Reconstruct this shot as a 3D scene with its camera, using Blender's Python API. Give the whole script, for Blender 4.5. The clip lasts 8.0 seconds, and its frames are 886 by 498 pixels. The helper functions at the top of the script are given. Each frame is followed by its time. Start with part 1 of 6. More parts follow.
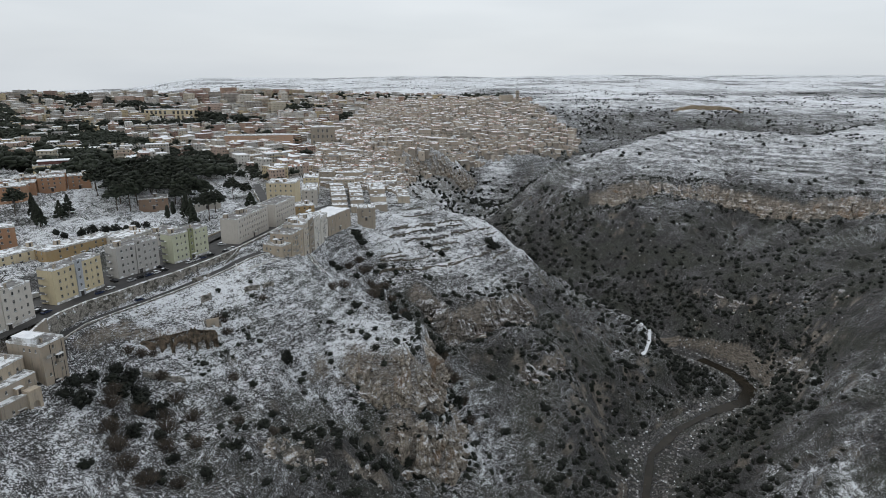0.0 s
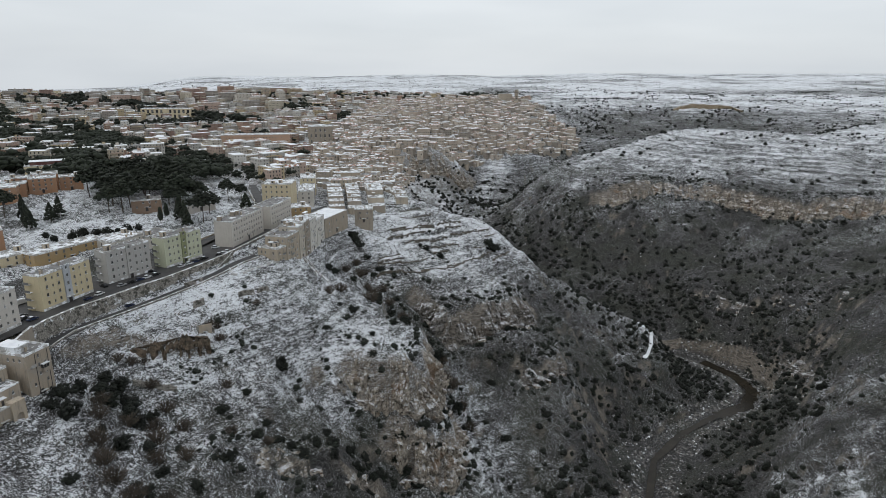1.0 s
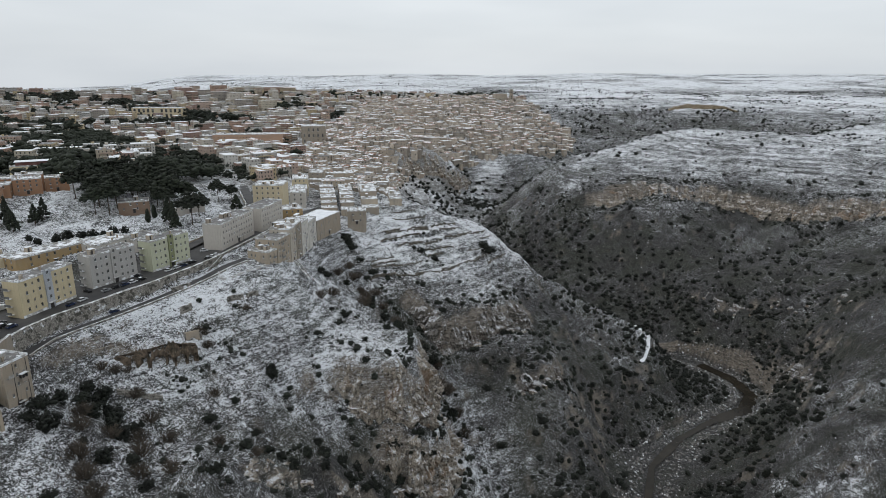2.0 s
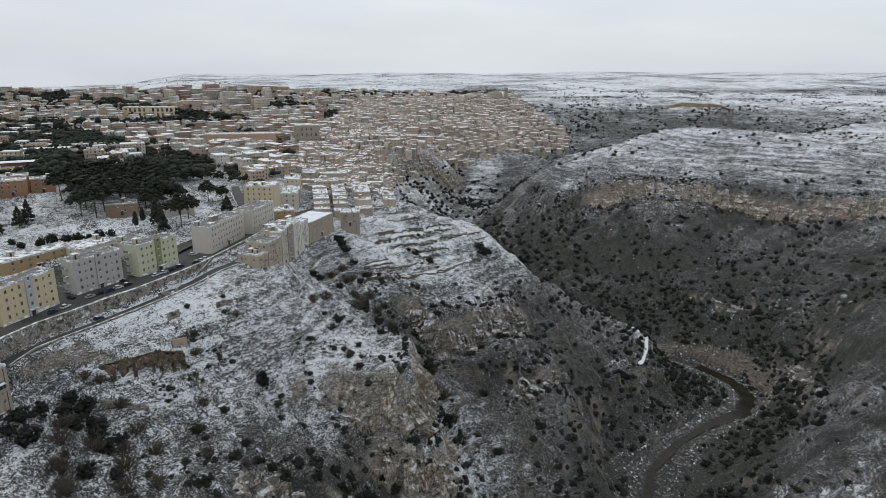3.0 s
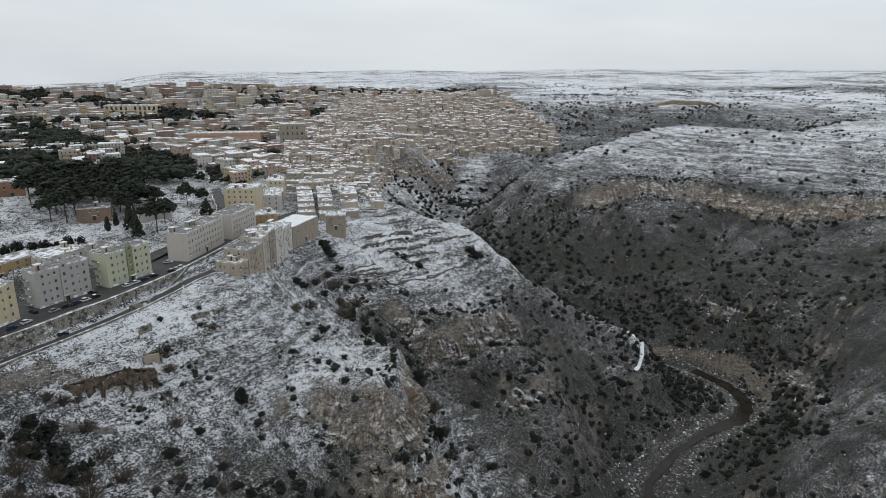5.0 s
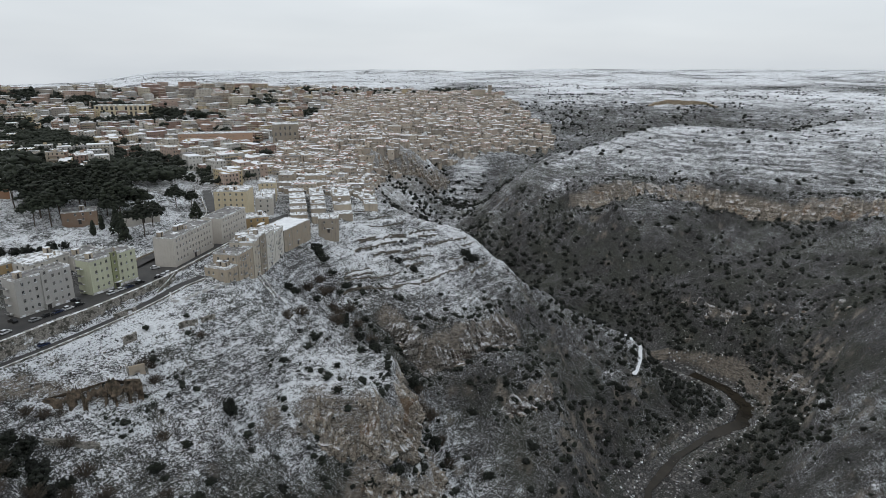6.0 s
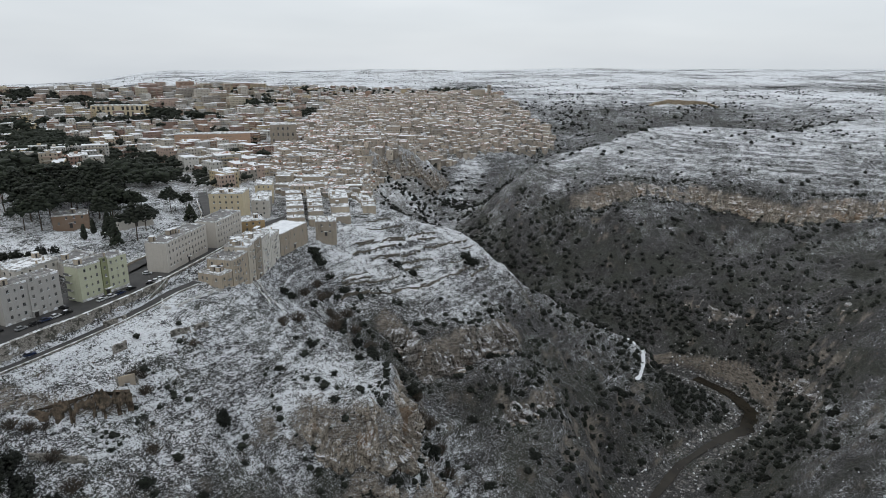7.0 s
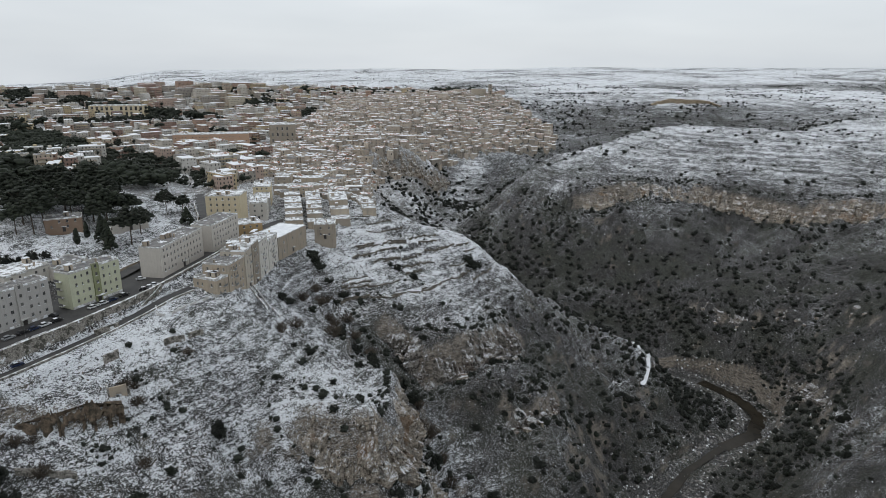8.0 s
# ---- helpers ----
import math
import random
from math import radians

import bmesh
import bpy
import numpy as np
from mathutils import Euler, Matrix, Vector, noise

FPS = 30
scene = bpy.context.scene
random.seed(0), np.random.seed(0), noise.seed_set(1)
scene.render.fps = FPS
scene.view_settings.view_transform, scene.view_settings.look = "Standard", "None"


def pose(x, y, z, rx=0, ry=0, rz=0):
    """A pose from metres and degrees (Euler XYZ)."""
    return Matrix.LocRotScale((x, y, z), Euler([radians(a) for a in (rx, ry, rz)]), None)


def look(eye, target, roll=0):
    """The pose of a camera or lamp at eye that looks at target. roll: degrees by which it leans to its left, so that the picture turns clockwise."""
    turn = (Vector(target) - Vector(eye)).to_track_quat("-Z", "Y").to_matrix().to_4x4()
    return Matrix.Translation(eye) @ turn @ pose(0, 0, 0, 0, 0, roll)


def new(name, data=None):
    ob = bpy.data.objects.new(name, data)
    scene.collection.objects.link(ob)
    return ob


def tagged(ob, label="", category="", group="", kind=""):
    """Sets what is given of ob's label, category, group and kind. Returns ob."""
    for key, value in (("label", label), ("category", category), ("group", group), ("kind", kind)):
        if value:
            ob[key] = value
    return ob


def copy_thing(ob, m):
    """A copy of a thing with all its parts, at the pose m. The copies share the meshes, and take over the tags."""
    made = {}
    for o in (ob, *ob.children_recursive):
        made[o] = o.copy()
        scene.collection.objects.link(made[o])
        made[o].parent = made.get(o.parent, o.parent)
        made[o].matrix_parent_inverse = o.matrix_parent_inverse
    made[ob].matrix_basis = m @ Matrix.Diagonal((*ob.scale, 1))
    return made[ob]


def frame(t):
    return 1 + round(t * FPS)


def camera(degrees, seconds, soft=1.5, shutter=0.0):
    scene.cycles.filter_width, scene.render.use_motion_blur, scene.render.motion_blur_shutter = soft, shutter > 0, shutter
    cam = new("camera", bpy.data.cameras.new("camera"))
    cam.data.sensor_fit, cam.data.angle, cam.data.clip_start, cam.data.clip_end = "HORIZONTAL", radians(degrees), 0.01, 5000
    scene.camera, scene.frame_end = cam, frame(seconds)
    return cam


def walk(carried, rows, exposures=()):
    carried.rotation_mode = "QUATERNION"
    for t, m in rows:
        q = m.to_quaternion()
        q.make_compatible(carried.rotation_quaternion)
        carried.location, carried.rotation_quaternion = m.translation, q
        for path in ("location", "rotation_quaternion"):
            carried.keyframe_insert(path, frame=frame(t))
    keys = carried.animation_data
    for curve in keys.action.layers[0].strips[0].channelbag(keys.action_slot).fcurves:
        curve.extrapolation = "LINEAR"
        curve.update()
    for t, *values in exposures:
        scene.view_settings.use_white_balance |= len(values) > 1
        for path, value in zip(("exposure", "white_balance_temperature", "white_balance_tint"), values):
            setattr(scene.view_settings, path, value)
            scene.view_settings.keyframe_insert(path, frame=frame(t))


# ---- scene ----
cam = camera(69.1, 8.0, soft=0.6)
PATH = [
    (0, (0.004, -0.007, 239.985), (0.012, 1.918, 239.443), 0.3),
    (0.5, (-0.06, 4.036, 240.112), (-0.053, 5.961, 239.568), 0.3),
    (1, (-0.049, 8.094, 240.177), (-0.037, 10.018, 239.631), 0.3),
    (1.5, (-0.108, 12.059, 240.054), (-0.087, 13.982, 239.508), 0.4),
    (3, (-0.266, 24.103, 239.85), (-0.22, 26.025, 239.299), 0.4),
    (3.5, (-0.28, 28.25, 239.752), (-0.226, 30.172, 239.199), 0.4),
    (4, (-0.266, 32.436, 239.584), (-0.203, 34.356, 239.03), 0.4),
    (4.5, (-0.257, 36.642, 239.372), (-0.186, 38.562, 238.816), 0.4),
    (6, (-0.295, 49.265, 239.469), (-0.198, 51.183, 238.91), 0.4),
    (6.5, (-0.357, 53.465, 239.442), (-0.256, 55.382, 238.883), 0.4),
    (7, (-0.336, 57.598, 239.47), (-0.236, 59.516, 238.91), 0.4),
    (7.5, (-0.363, 61.794, 239.448), (-0.264, 63.711, 238.887), 0.3),
    (8, (-0.45, 65.969, 239.431), (-0.352, 67.886, 238.869), 0.3),
]
walk(cam, [(t, look(eye, target, roll)) for t, eye, target, roll in PATH])


# ---- world and sun: snow-cloud overcast, soft light from the south-west ----
world = bpy.data.worlds.new("overcast_sky")
scene.world = world
world.use_nodes = True
wn, wl = world.node_tree.nodes, world.node_tree.links
wn.clear()
w_out = wn.new("ShaderNodeOutputWorld")
w_bg = wn.new("ShaderNodeBackground")
w_sky = wn.new("ShaderNodeTexSky")
w_sky.sky_type = "NISHITA"
w_sky.sun_disc = False
w_sky.sun_elevation, w_sky.sun_rotation = radians(38), radians(200)
w_dim = wn.new("ShaderNodeMix")
w_dim.data_type = "RGBA"
w_dim.blend_type = "MULTIPLY"
w_dim.inputs[0].default_value = 1.0
w_dim.inputs[7].default_value = (0.10, 0.10, 0.10, 1)
w_co = wn.new("ShaderNodeTexCoord")
w_sep = wn.new("ShaderNodeSeparateXYZ")
w_map = wn.new("ShaderNodeMapping")
w_map.inputs["Scale"].default_value = (1.0, 1.0, 5.0)
w_noise = wn.new("ShaderNodeTexNoise")
w_noise.inputs["Scale"].default_value = 1.6
w_noise.inputs["Detail"].default_value = 4.0
w_ramp = wn.new("ShaderNodeValToRGB")
w_ramp.color_ramp.elements[0].position, w_ramp.color_ramp.elements[0].color = 0.30, (0.63, 0.675, 0.725, 1)
w_ramp.color_ramp.elements[1].position, w_ramp.color_ramp.elements[1].color = 0.72, (0.80, 0.84, 0.878, 1)
w_zen = wn.new("ShaderNodeMapRange")
w_zen.inputs["From Min"].default_value, w_zen.inputs["From Max"].default_value = 0.25, 0.95
w_zen.inputs["To Min"].default_value, w_zen.inputs["To Max"].default_value = 0.99, 1.27
w_bright = wn.new("ShaderNodeVectorMath")
w_bright.operation = "SCALE"
w_mix = wn.new("ShaderNodeMix")
w_mix.data_type = "RGBA"
w_mix.inputs[0].default_value = 0.93
wl.new(w_sky.outputs[0], w_dim.inputs[6])
wl.new(w_co.outputs["Generated"], w_map.inputs[0])
wl.new(w_map.outputs[0], w_noise.inputs["Vector"])
wl.new(w_noise.outputs[0], w_ramp.inputs[0])
wl.new(w_co.outputs["Generated"], w_sep.inputs[0])
wl.new(w_sep.outputs["Z"], w_zen.inputs["Value"])
wl.new(w_ramp.outputs[0], w_bright.inputs[0])
wl.new(w_zen.outputs[0], w_bright.inputs["Scale"])
wl.new(w_dim.outputs[2], w_mix.inputs[6])
wl.new(w_bright.outputs[0], w_mix.inputs[7])
wl.new(w_mix.outputs[2], w_bg.inputs[0])
wl.new(w_bg.outputs[0], w_out.inputs[0])
sun = new("sun", bpy.data.lights.new("sun", "SUN"))
sun.data.energy, sun.data.angle, sun.data.color = 0.42, radians(25), (1.0, 0.97, 0.93)
sun.matrix_world = look((-230, -60, 300), (0, 0, 0))

# ---- materials ----
def nodes(name):
    m = bpy.data.materials.new(name)
    m.use_nodes = True
    t = m.node_tree
    return m, t.nodes, t.links, t.nodes["Principled BSDF"]


def tex_noise(n, l, co, scale, detail=5.0, rough=0.55, twist=0.0):
    a = n.new("ShaderNodeTexNoise")
    a.inputs["Scale"].default_value, a.inputs["Detail"].default_value, a.inputs["Roughness"].default_value = scale, detail, rough
    a.inputs["Distortion"].default_value = twist
    l.new(co, a.inputs["Vector"])
    return a.outputs[0]


def ramp(n, l, value, stops):
    r = n.new("ShaderNodeValToRGB")
    while len(r.color_ramp.elements) < len(stops):
        r.color_ramp.elements.new(0.5)
    for e, (p, c) in zip(r.color_ramp.elements, stops):
        e.position, e.color = p, (*c, 1)
    l.new(value, r.inputs[0])
    return r.outputs[0]


def mixed(n, l, fac, a, b, blend="MIX"):
    m = n.new("ShaderNodeMix")
    m.data_type, m.blend_type = "RGBA", blend
    for socket, v in ((m.inputs[0], fac), (m.inputs[6], a), (m.inputs[7], b)):
        if isinstance(v, (int, float)):
            socket.default_value = v
        elif isinstance(v, tuple):
            socket.default_value = (*v, 1)
        else:
            l.new(v, socket)
    return m.outputs[2]


def calc(n, l, op, a, b, clamp=False):
    m = n.new("ShaderNodeMath")
    m.operation, m.use_clamp = op, clamp
    for socket, v in zip(m.inputs, (a, b)):
        if isinstance(v, (int, float)):
            socket.default_value = v
        else:
            l.new(v, socket)
    return m.outputs[0]


def spread(n, l, v, lo, hi, to0=0.0, to1=1.0):
    m = n.new("ShaderNodeMapRange")
    m.interpolation_type = "SMOOTHSTEP"
    for k, x in (("From Min", lo), ("From Max", hi), ("To Min", to0), ("To Max", to1)):
        m.inputs[k].default_value = x
    l.new(v, m.inputs["Value"])
    return m.outputs[0]


def bumped(n, l, bsdf, height, strength, distance):
    b = n.new("ShaderNodeBump")
    b.inputs["Strength"].default_value, b.inputs["Distance"].default_value = strength, distance
    l.new(height, b.inputs["Height"])
    l.new(b.outputs[0], bsdf.inputs["Normal"])


def place(n, obj=False):
    return n.new("ShaderNodeTexCoord").outputs["Object"] if obj else n.new("ShaderNodeNewGeometry").outputs["Position"]


def attr(n, name):
    a = n.new("ShaderNodeAttribute")
    a.attribute_name = name
    return a.outputs["Fac"]


def surface(name, dark, light, scale=0.6, rough=0.85, fine=6.0, bump=0.15, depth=0.05, snow=0.0, vary=0.0, metal=0.0, moss=0.0):
    """A weathered surface between two colours: blotches, fine grain, relief; snow: share of a patchy snow cover; vary: tint from piece to piece."""
    m, n, l, b = nodes(name)
    co = place(n)
    big, small = tex_noise(n, l, co, scale, 5), tex_noise(n, l, co, fine, 6)
    col = mixed(n, l, spread(n, l, big, 0.3, 0.7), dark, light)
    col = mixed(n, l, 0.35, col, ramp(n, l, small, [(0.25, (0.35, 0.35, 0.35)), (0.75, (0.75, 0.75, 0.75))]), "OVERLAY")
    if vary:
        rnd = n.new("ShaderNodeObjectInfo").outputs["Random"]
        col = mixed(n, l, 1.0, col, ramp(n, l, rnd, [(0, (1 - vary, 1 - vary, 1 - vary)), (1, (1, 1, 1))]), "MULTIPLY")
    if moss:
        col = mixed(n, l, spread(n, l, tex_noise(n, l, co, 0.45, 5, 0.7), 0.50, 0.58, 0.0, moss), col, mixed(n, l, small, (0.008, 0.009, 0.006), (0.05, 0.05, 0.034)))
    if snow:
        mask = spread(n, l, calc(n, l, "ADD", tex_noise(n, l, co, 0.35, 6, 0.65), snow - 1.0), -0.05, 0.05)
        col = mixed(n, l, mask, col, (0.80, 0.82, 0.84))
    l.new(col, b.inputs["Base Color"])
    b.inputs["Roughness"].default_value, b.inputs["Metallic"].default_value = rough, metal
    bumped(n, l, b, small, bump, depth)
    return m


def walls(name, colours, island=False, stain=0.35):
    """Painted or tuff walls: one of several colours by thing, with rain streaks, patches and grain."""
    m, n, l, b = nodes(name)
    co = place(n)
    if island:
        rnd = n.new("ShaderNodeNewGeometry").outputs["Random Per Island"]
    else:
        rnd = n.new("ShaderNodeObjectInfo").outputs["Random"]
    step = 1.0 / len(colours)
    r = n.new("ShaderNodeValToRGB")
    r.color_ramp.interpolation = "CONSTANT"
    while len(r.color_ramp.elements) < len(colours):
        r.color_ramp.elements.new(0.5)
    for i, c in enumerate(colours):
        r.color_ramp.elements[i].position, r.color_ramp.elements[i].color = i * step, (*c, 1)
    l.new(rnd, r.inputs[0])
    stretch = n.new("ShaderNodeMapping")
    stretch.inputs["Scale"].default_value = (1.2, 1.2, 0.12)
    l.new(co, stretch.inputs[0])
    streak = tex_noise(n, l, stretch.outputs[0], 1.0, 5, 0.6)
    patch = tex_noise(n, l, co, 0.25, 5, 0.6)
    grain = tex_noise(n, l, co, 5.0, 4)
    col = mixed(n, l, spread(n, l, streak, 0.50, 0.72, 0.0, stain), r.outputs[0], (0.10, 0.095, 0.085))
    col = mixed(n, l, spread(n, l, patch, 0.42, 0.68, 0.0, stain), col, (0.32, 0.29, 0.25))
    col = mixed(n, l, 0.25, col, ramp(n, l, grain, [(0.3, (0.35, 0.35, 0.35)), (0.7, (0.7, 0.7, 0.7))]), "OVERLAY")
    l.new(col, b.inputs["Base Color"])
    b.inputs["Roughness"].default_value = 0.9
    bumped(n, l, b, grain, 0.2, 0.03)
    return m


def plain(name, colour, rough=0.6, metal=0.0, vary=0.0):
    m, n, l, b = nodes(name)
    grain = tex_noise(n, l, place(n), 3.0, 5)
    col = mixed(n, l, 0.4, colour, ramp(n, l, grain, [(0.3, (0.38, 0.38, 0.38)), (0.7, (0.62, 0.62, 0.62))]), "OVERLAY")
    if vary:
        rnd = n.new("ShaderNodeObjectInfo").outputs["Random"]
        col = mixed(n, l, 1.0, col, ramp(n, l, rnd, [(0, (1 - vary,) * 3), (1, (1, 1, 1))]), "MULTIPLY")
    l.new(col, b.inputs["Base Color"])
    b.inputs["Roughness"].default_value, b.inputs["Metallic"].default_value = rough, metal
    return m


def ground_material():
    m, n, l, b = nodes("snow_dusted_ground")
    co = place(n)
    snow, rock, town = attr(n, "snow"), attr(n, "rock"), attr(n, "town")
    wide, broad = tex_noise(n, l, co, 0.16, 6, 0.6), tex_noise(n, l, co, 0.03, 4)
    fibre = tex_noise(n, l, co, 0.72, 3, 0.66, 1.6)
    grit = tex_noise(n, l, co, 2.1, 3, 0.7, 0.6)
    # stony soil and dead grass
    earth = ramp(n, l, fibre, [(0.38, (0.007, 0.0066, 0.0062)), (0.49, (0.024, 0.0226, 0.0210)), (0.58, (0.066, 0.0635, 0.061)), (0.68, (0.16, 0.158, 0.157))])
    grass = ramp(n, l, grit, [(0.38, (0.007, 0.0085, 0.006)), (0.5, (0.026, 0.028, 0.020)), (0.62, (0.068, 0.068, 0.053)), (0.72, (0.14, 0.139, 0.126))])
    soil = mixed(n, l, spread(n, l, broad, 0.42, 0.62), earth, grass)
    soil = mixed(n, l, spread(n, l, wide, 0.56, 0.70, 0.0, 0.28), soil, (0.062, 0.045, 0.031))
    strata = n.new("ShaderNodeMapping")
    strata.inputs["Scale"].default_value = (0.3, 0.3, 1.1)
    l.new(co, strata.inputs[0])
    bed = tex_noise(n, l, strata.outputs[0], 1.0, 6, 0.7, 0.4)
    crag = ramp(n, l, bed, [(0.32, (0.022, 0.019, 0.016)), (0.43, (0.12, 0.101, 0.082)), (0.54, (0.25, 0.215, 0.175)), (0.66, (0.38, 0.335, 0.28))])
    crag = mixed(n, l, spread(n, l, grit, 0.5, 0.62, 0.0, 0.5), crag, (0.030, 0.028, 0.024))
    col = mixed(n, l, rock, soil, crag)
    col = mixed(n, l, town, col, (0.20, 0.19, 0.175))
    # snow lies thin: whole in the hollows, broken by bent grass stems, stones and bare ledges
    def stems(turn, long, across, width):
        lay = n.new("ShaderNodeMapping")
        lay.vector_type = "TEXTURE"
        lay.inputs["Rotation"].default_value = (0, 0, radians(turn))
        lay.inputs["Scale"].default_value = (long, across, 1.5)
        l.new(co, lay.inputs[0])
        v = tex_noise(n, l, lay.outputs[0], 1.0, 2.5, 0.6, 0.9)
        return spread(n, l, calc(n, l, "ABSOLUTE", calc(n, l, "SUBTRACT", v, 0.5), 0), 0.0, width, 1.0, 0.0)

    grass_lines = calc(n, l, "MAXIMUM", stems(28, 5.0, 2.0, 0.075), calc(n, l, "MAXIMUM", stems(-38, 4.4, 1.7, 0.070), stems(80, 6.0, 2.4, 0.055)))
    beds = n.new("ShaderNodeMapping")
    beds.inputs["Scale"].default_value = (0.022, 0.022, 0.55)
    l.new(co, beds.inputs[0])
    ledge = tex_noise(n, l, beds.outputs[0], 1.0, 4, 0.6, 0.3)
    grain = calc(n, l, "ADD", calc(n, l, "MULTIPLY", fibre, 0.50), calc(n, l, "ADD", calc(n, l, "MULTIPLY", wide, 0.34), calc(n, l, "MULTIPLY", grit, 0.16)))
    patchy = calc(n, l, "ADD", calc(n, l, "MULTIPLY", calc(n, l, "SUBTRACT", grain, 0.5), 2.5), calc(n, l, "SUBTRACT", snow, 0.5))
    patchy = calc(n, l, "ADD", patchy, calc(n, l, "MULTIPLY", calc(n, l, "SUBTRACT", ledge, 0.5), 1.1))
    patchy = calc(n, l, "SUBTRACT", patchy, calc(n, l, "MULTIPLY", grass_lines, 0.42))
    mask = spread(n, l, patchy, -0.11, 0.13)
    # a last dusting of grains on stones and stems where the cover has gone
    dust = spread(n, l, tex_noise(n, l, co, 1.5, 3, 0.8, 0.8), 0.555, 0.605, 0.0, 0.60)
    dust = calc(n, l, "MULTIPLY", dust, spread(n, l, snow, 0.10, 0.44, 0.18, 1.0))
    mask = calc(n, l, "MAXIMUM", mask, dust)
    white = ramp(n, l, grit, [(0.3, (0.58, 0.60, 0.63)), (0.65, (0.86, 0.88, 0.90))])
    col = mixed(n, l, mask, col, white)
    l.new(col, b.inputs["Base Color"])
    b.inputs["Roughness"].default_value = 0.9
    bumped(n, l, b, calc(n, l, "ADD", calc(n, l, "ADD", fibre, grit), calc(n, l, "MULTIPLY", bed, calc(n, l, "MULTIPLY", rock, 2.0))), 0.8, 0.7)
    return m


def rock_material(name, grey=0.0):
    m, n, l, b = nodes(name)
    co = place(n)
    strata, runs = n.new("ShaderNodeMapping"), n.new("ShaderNodeMapping")
    strata.inputs["Scale"].default_value = (0.25, 0.25, 1.0)
    runs.inputs["Scale"].default_value = (0.9, 0.9, 0.28)
    l.new(co, strata.inputs[0])
    l.new(co, runs.inputs[0])
    bed, run = tex_noise(n, l, strata.outputs[0], 1.0, 5, 0.68, 0.5), tex_noise(n, l, runs.outputs[0], 1.0, 6, 0.7, 0.8)
    pits = tex_noise(n, l, co, 1.5, 4, 0.7, 0.5)
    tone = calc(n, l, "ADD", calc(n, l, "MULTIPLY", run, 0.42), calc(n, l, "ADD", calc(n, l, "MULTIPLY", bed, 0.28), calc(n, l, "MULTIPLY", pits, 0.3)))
    # low tone is also low bump: crevice shade goes into the colour, near black
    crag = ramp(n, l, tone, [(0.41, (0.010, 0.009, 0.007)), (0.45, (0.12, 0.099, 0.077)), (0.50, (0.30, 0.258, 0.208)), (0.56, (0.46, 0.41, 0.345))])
    crag = mixed(n, l, spread(n, l, tex_noise(n, l, co, 0.09, 4, 0.6), 0.55, 0.63, 0.0, 0.55), crag, mixed(n, l, pits, (0.10, 0.050, 0.024), (0.34, 0.205, 0.11)))
    crag = mixed(n, l, spread(n, l, tex_noise(n, l, co, 0.12, 5, 0.65), 0.52, 0.62, 0.0, 0.6), crag, mixed(n, l, pits, (0.08, 0.078, 0.072), (0.30, 0.29, 0.27)))
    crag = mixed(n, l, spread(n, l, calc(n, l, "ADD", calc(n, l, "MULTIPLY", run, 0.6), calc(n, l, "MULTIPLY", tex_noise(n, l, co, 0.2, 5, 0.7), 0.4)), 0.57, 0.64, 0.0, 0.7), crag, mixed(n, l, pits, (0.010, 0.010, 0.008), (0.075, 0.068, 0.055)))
    if grey:
        # the grey stone carries the same near-black crevice shade in its colour
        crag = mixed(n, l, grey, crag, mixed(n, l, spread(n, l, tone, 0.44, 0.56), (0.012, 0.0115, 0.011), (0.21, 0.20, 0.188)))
    up = n.new("ShaderNodeSeparateXYZ")
    l.new(n.new("ShaderNodeNewGeometry").outputs["Normal"], up.inputs[0])
    speck = calc(n, l, "ADD", tex_noise(n, l, co, 1.6, 5, 0.75, 0.6), calc(n, l, "SUBTRACT", calc(n, l, "MULTIPLY", up.outputs["Z"], 0.42), 0.86))
    col = mixed(n, l, spread(n, l, speck, -0.06, 0.08), crag, (0.72, 0.74, 0.77))
    l.new(col, b.inputs["Base Color"])
    b.inputs["Roughness"].default_value = 0.92
    bumped(n, l, b, tone, 1.0, 1.8)
    return m


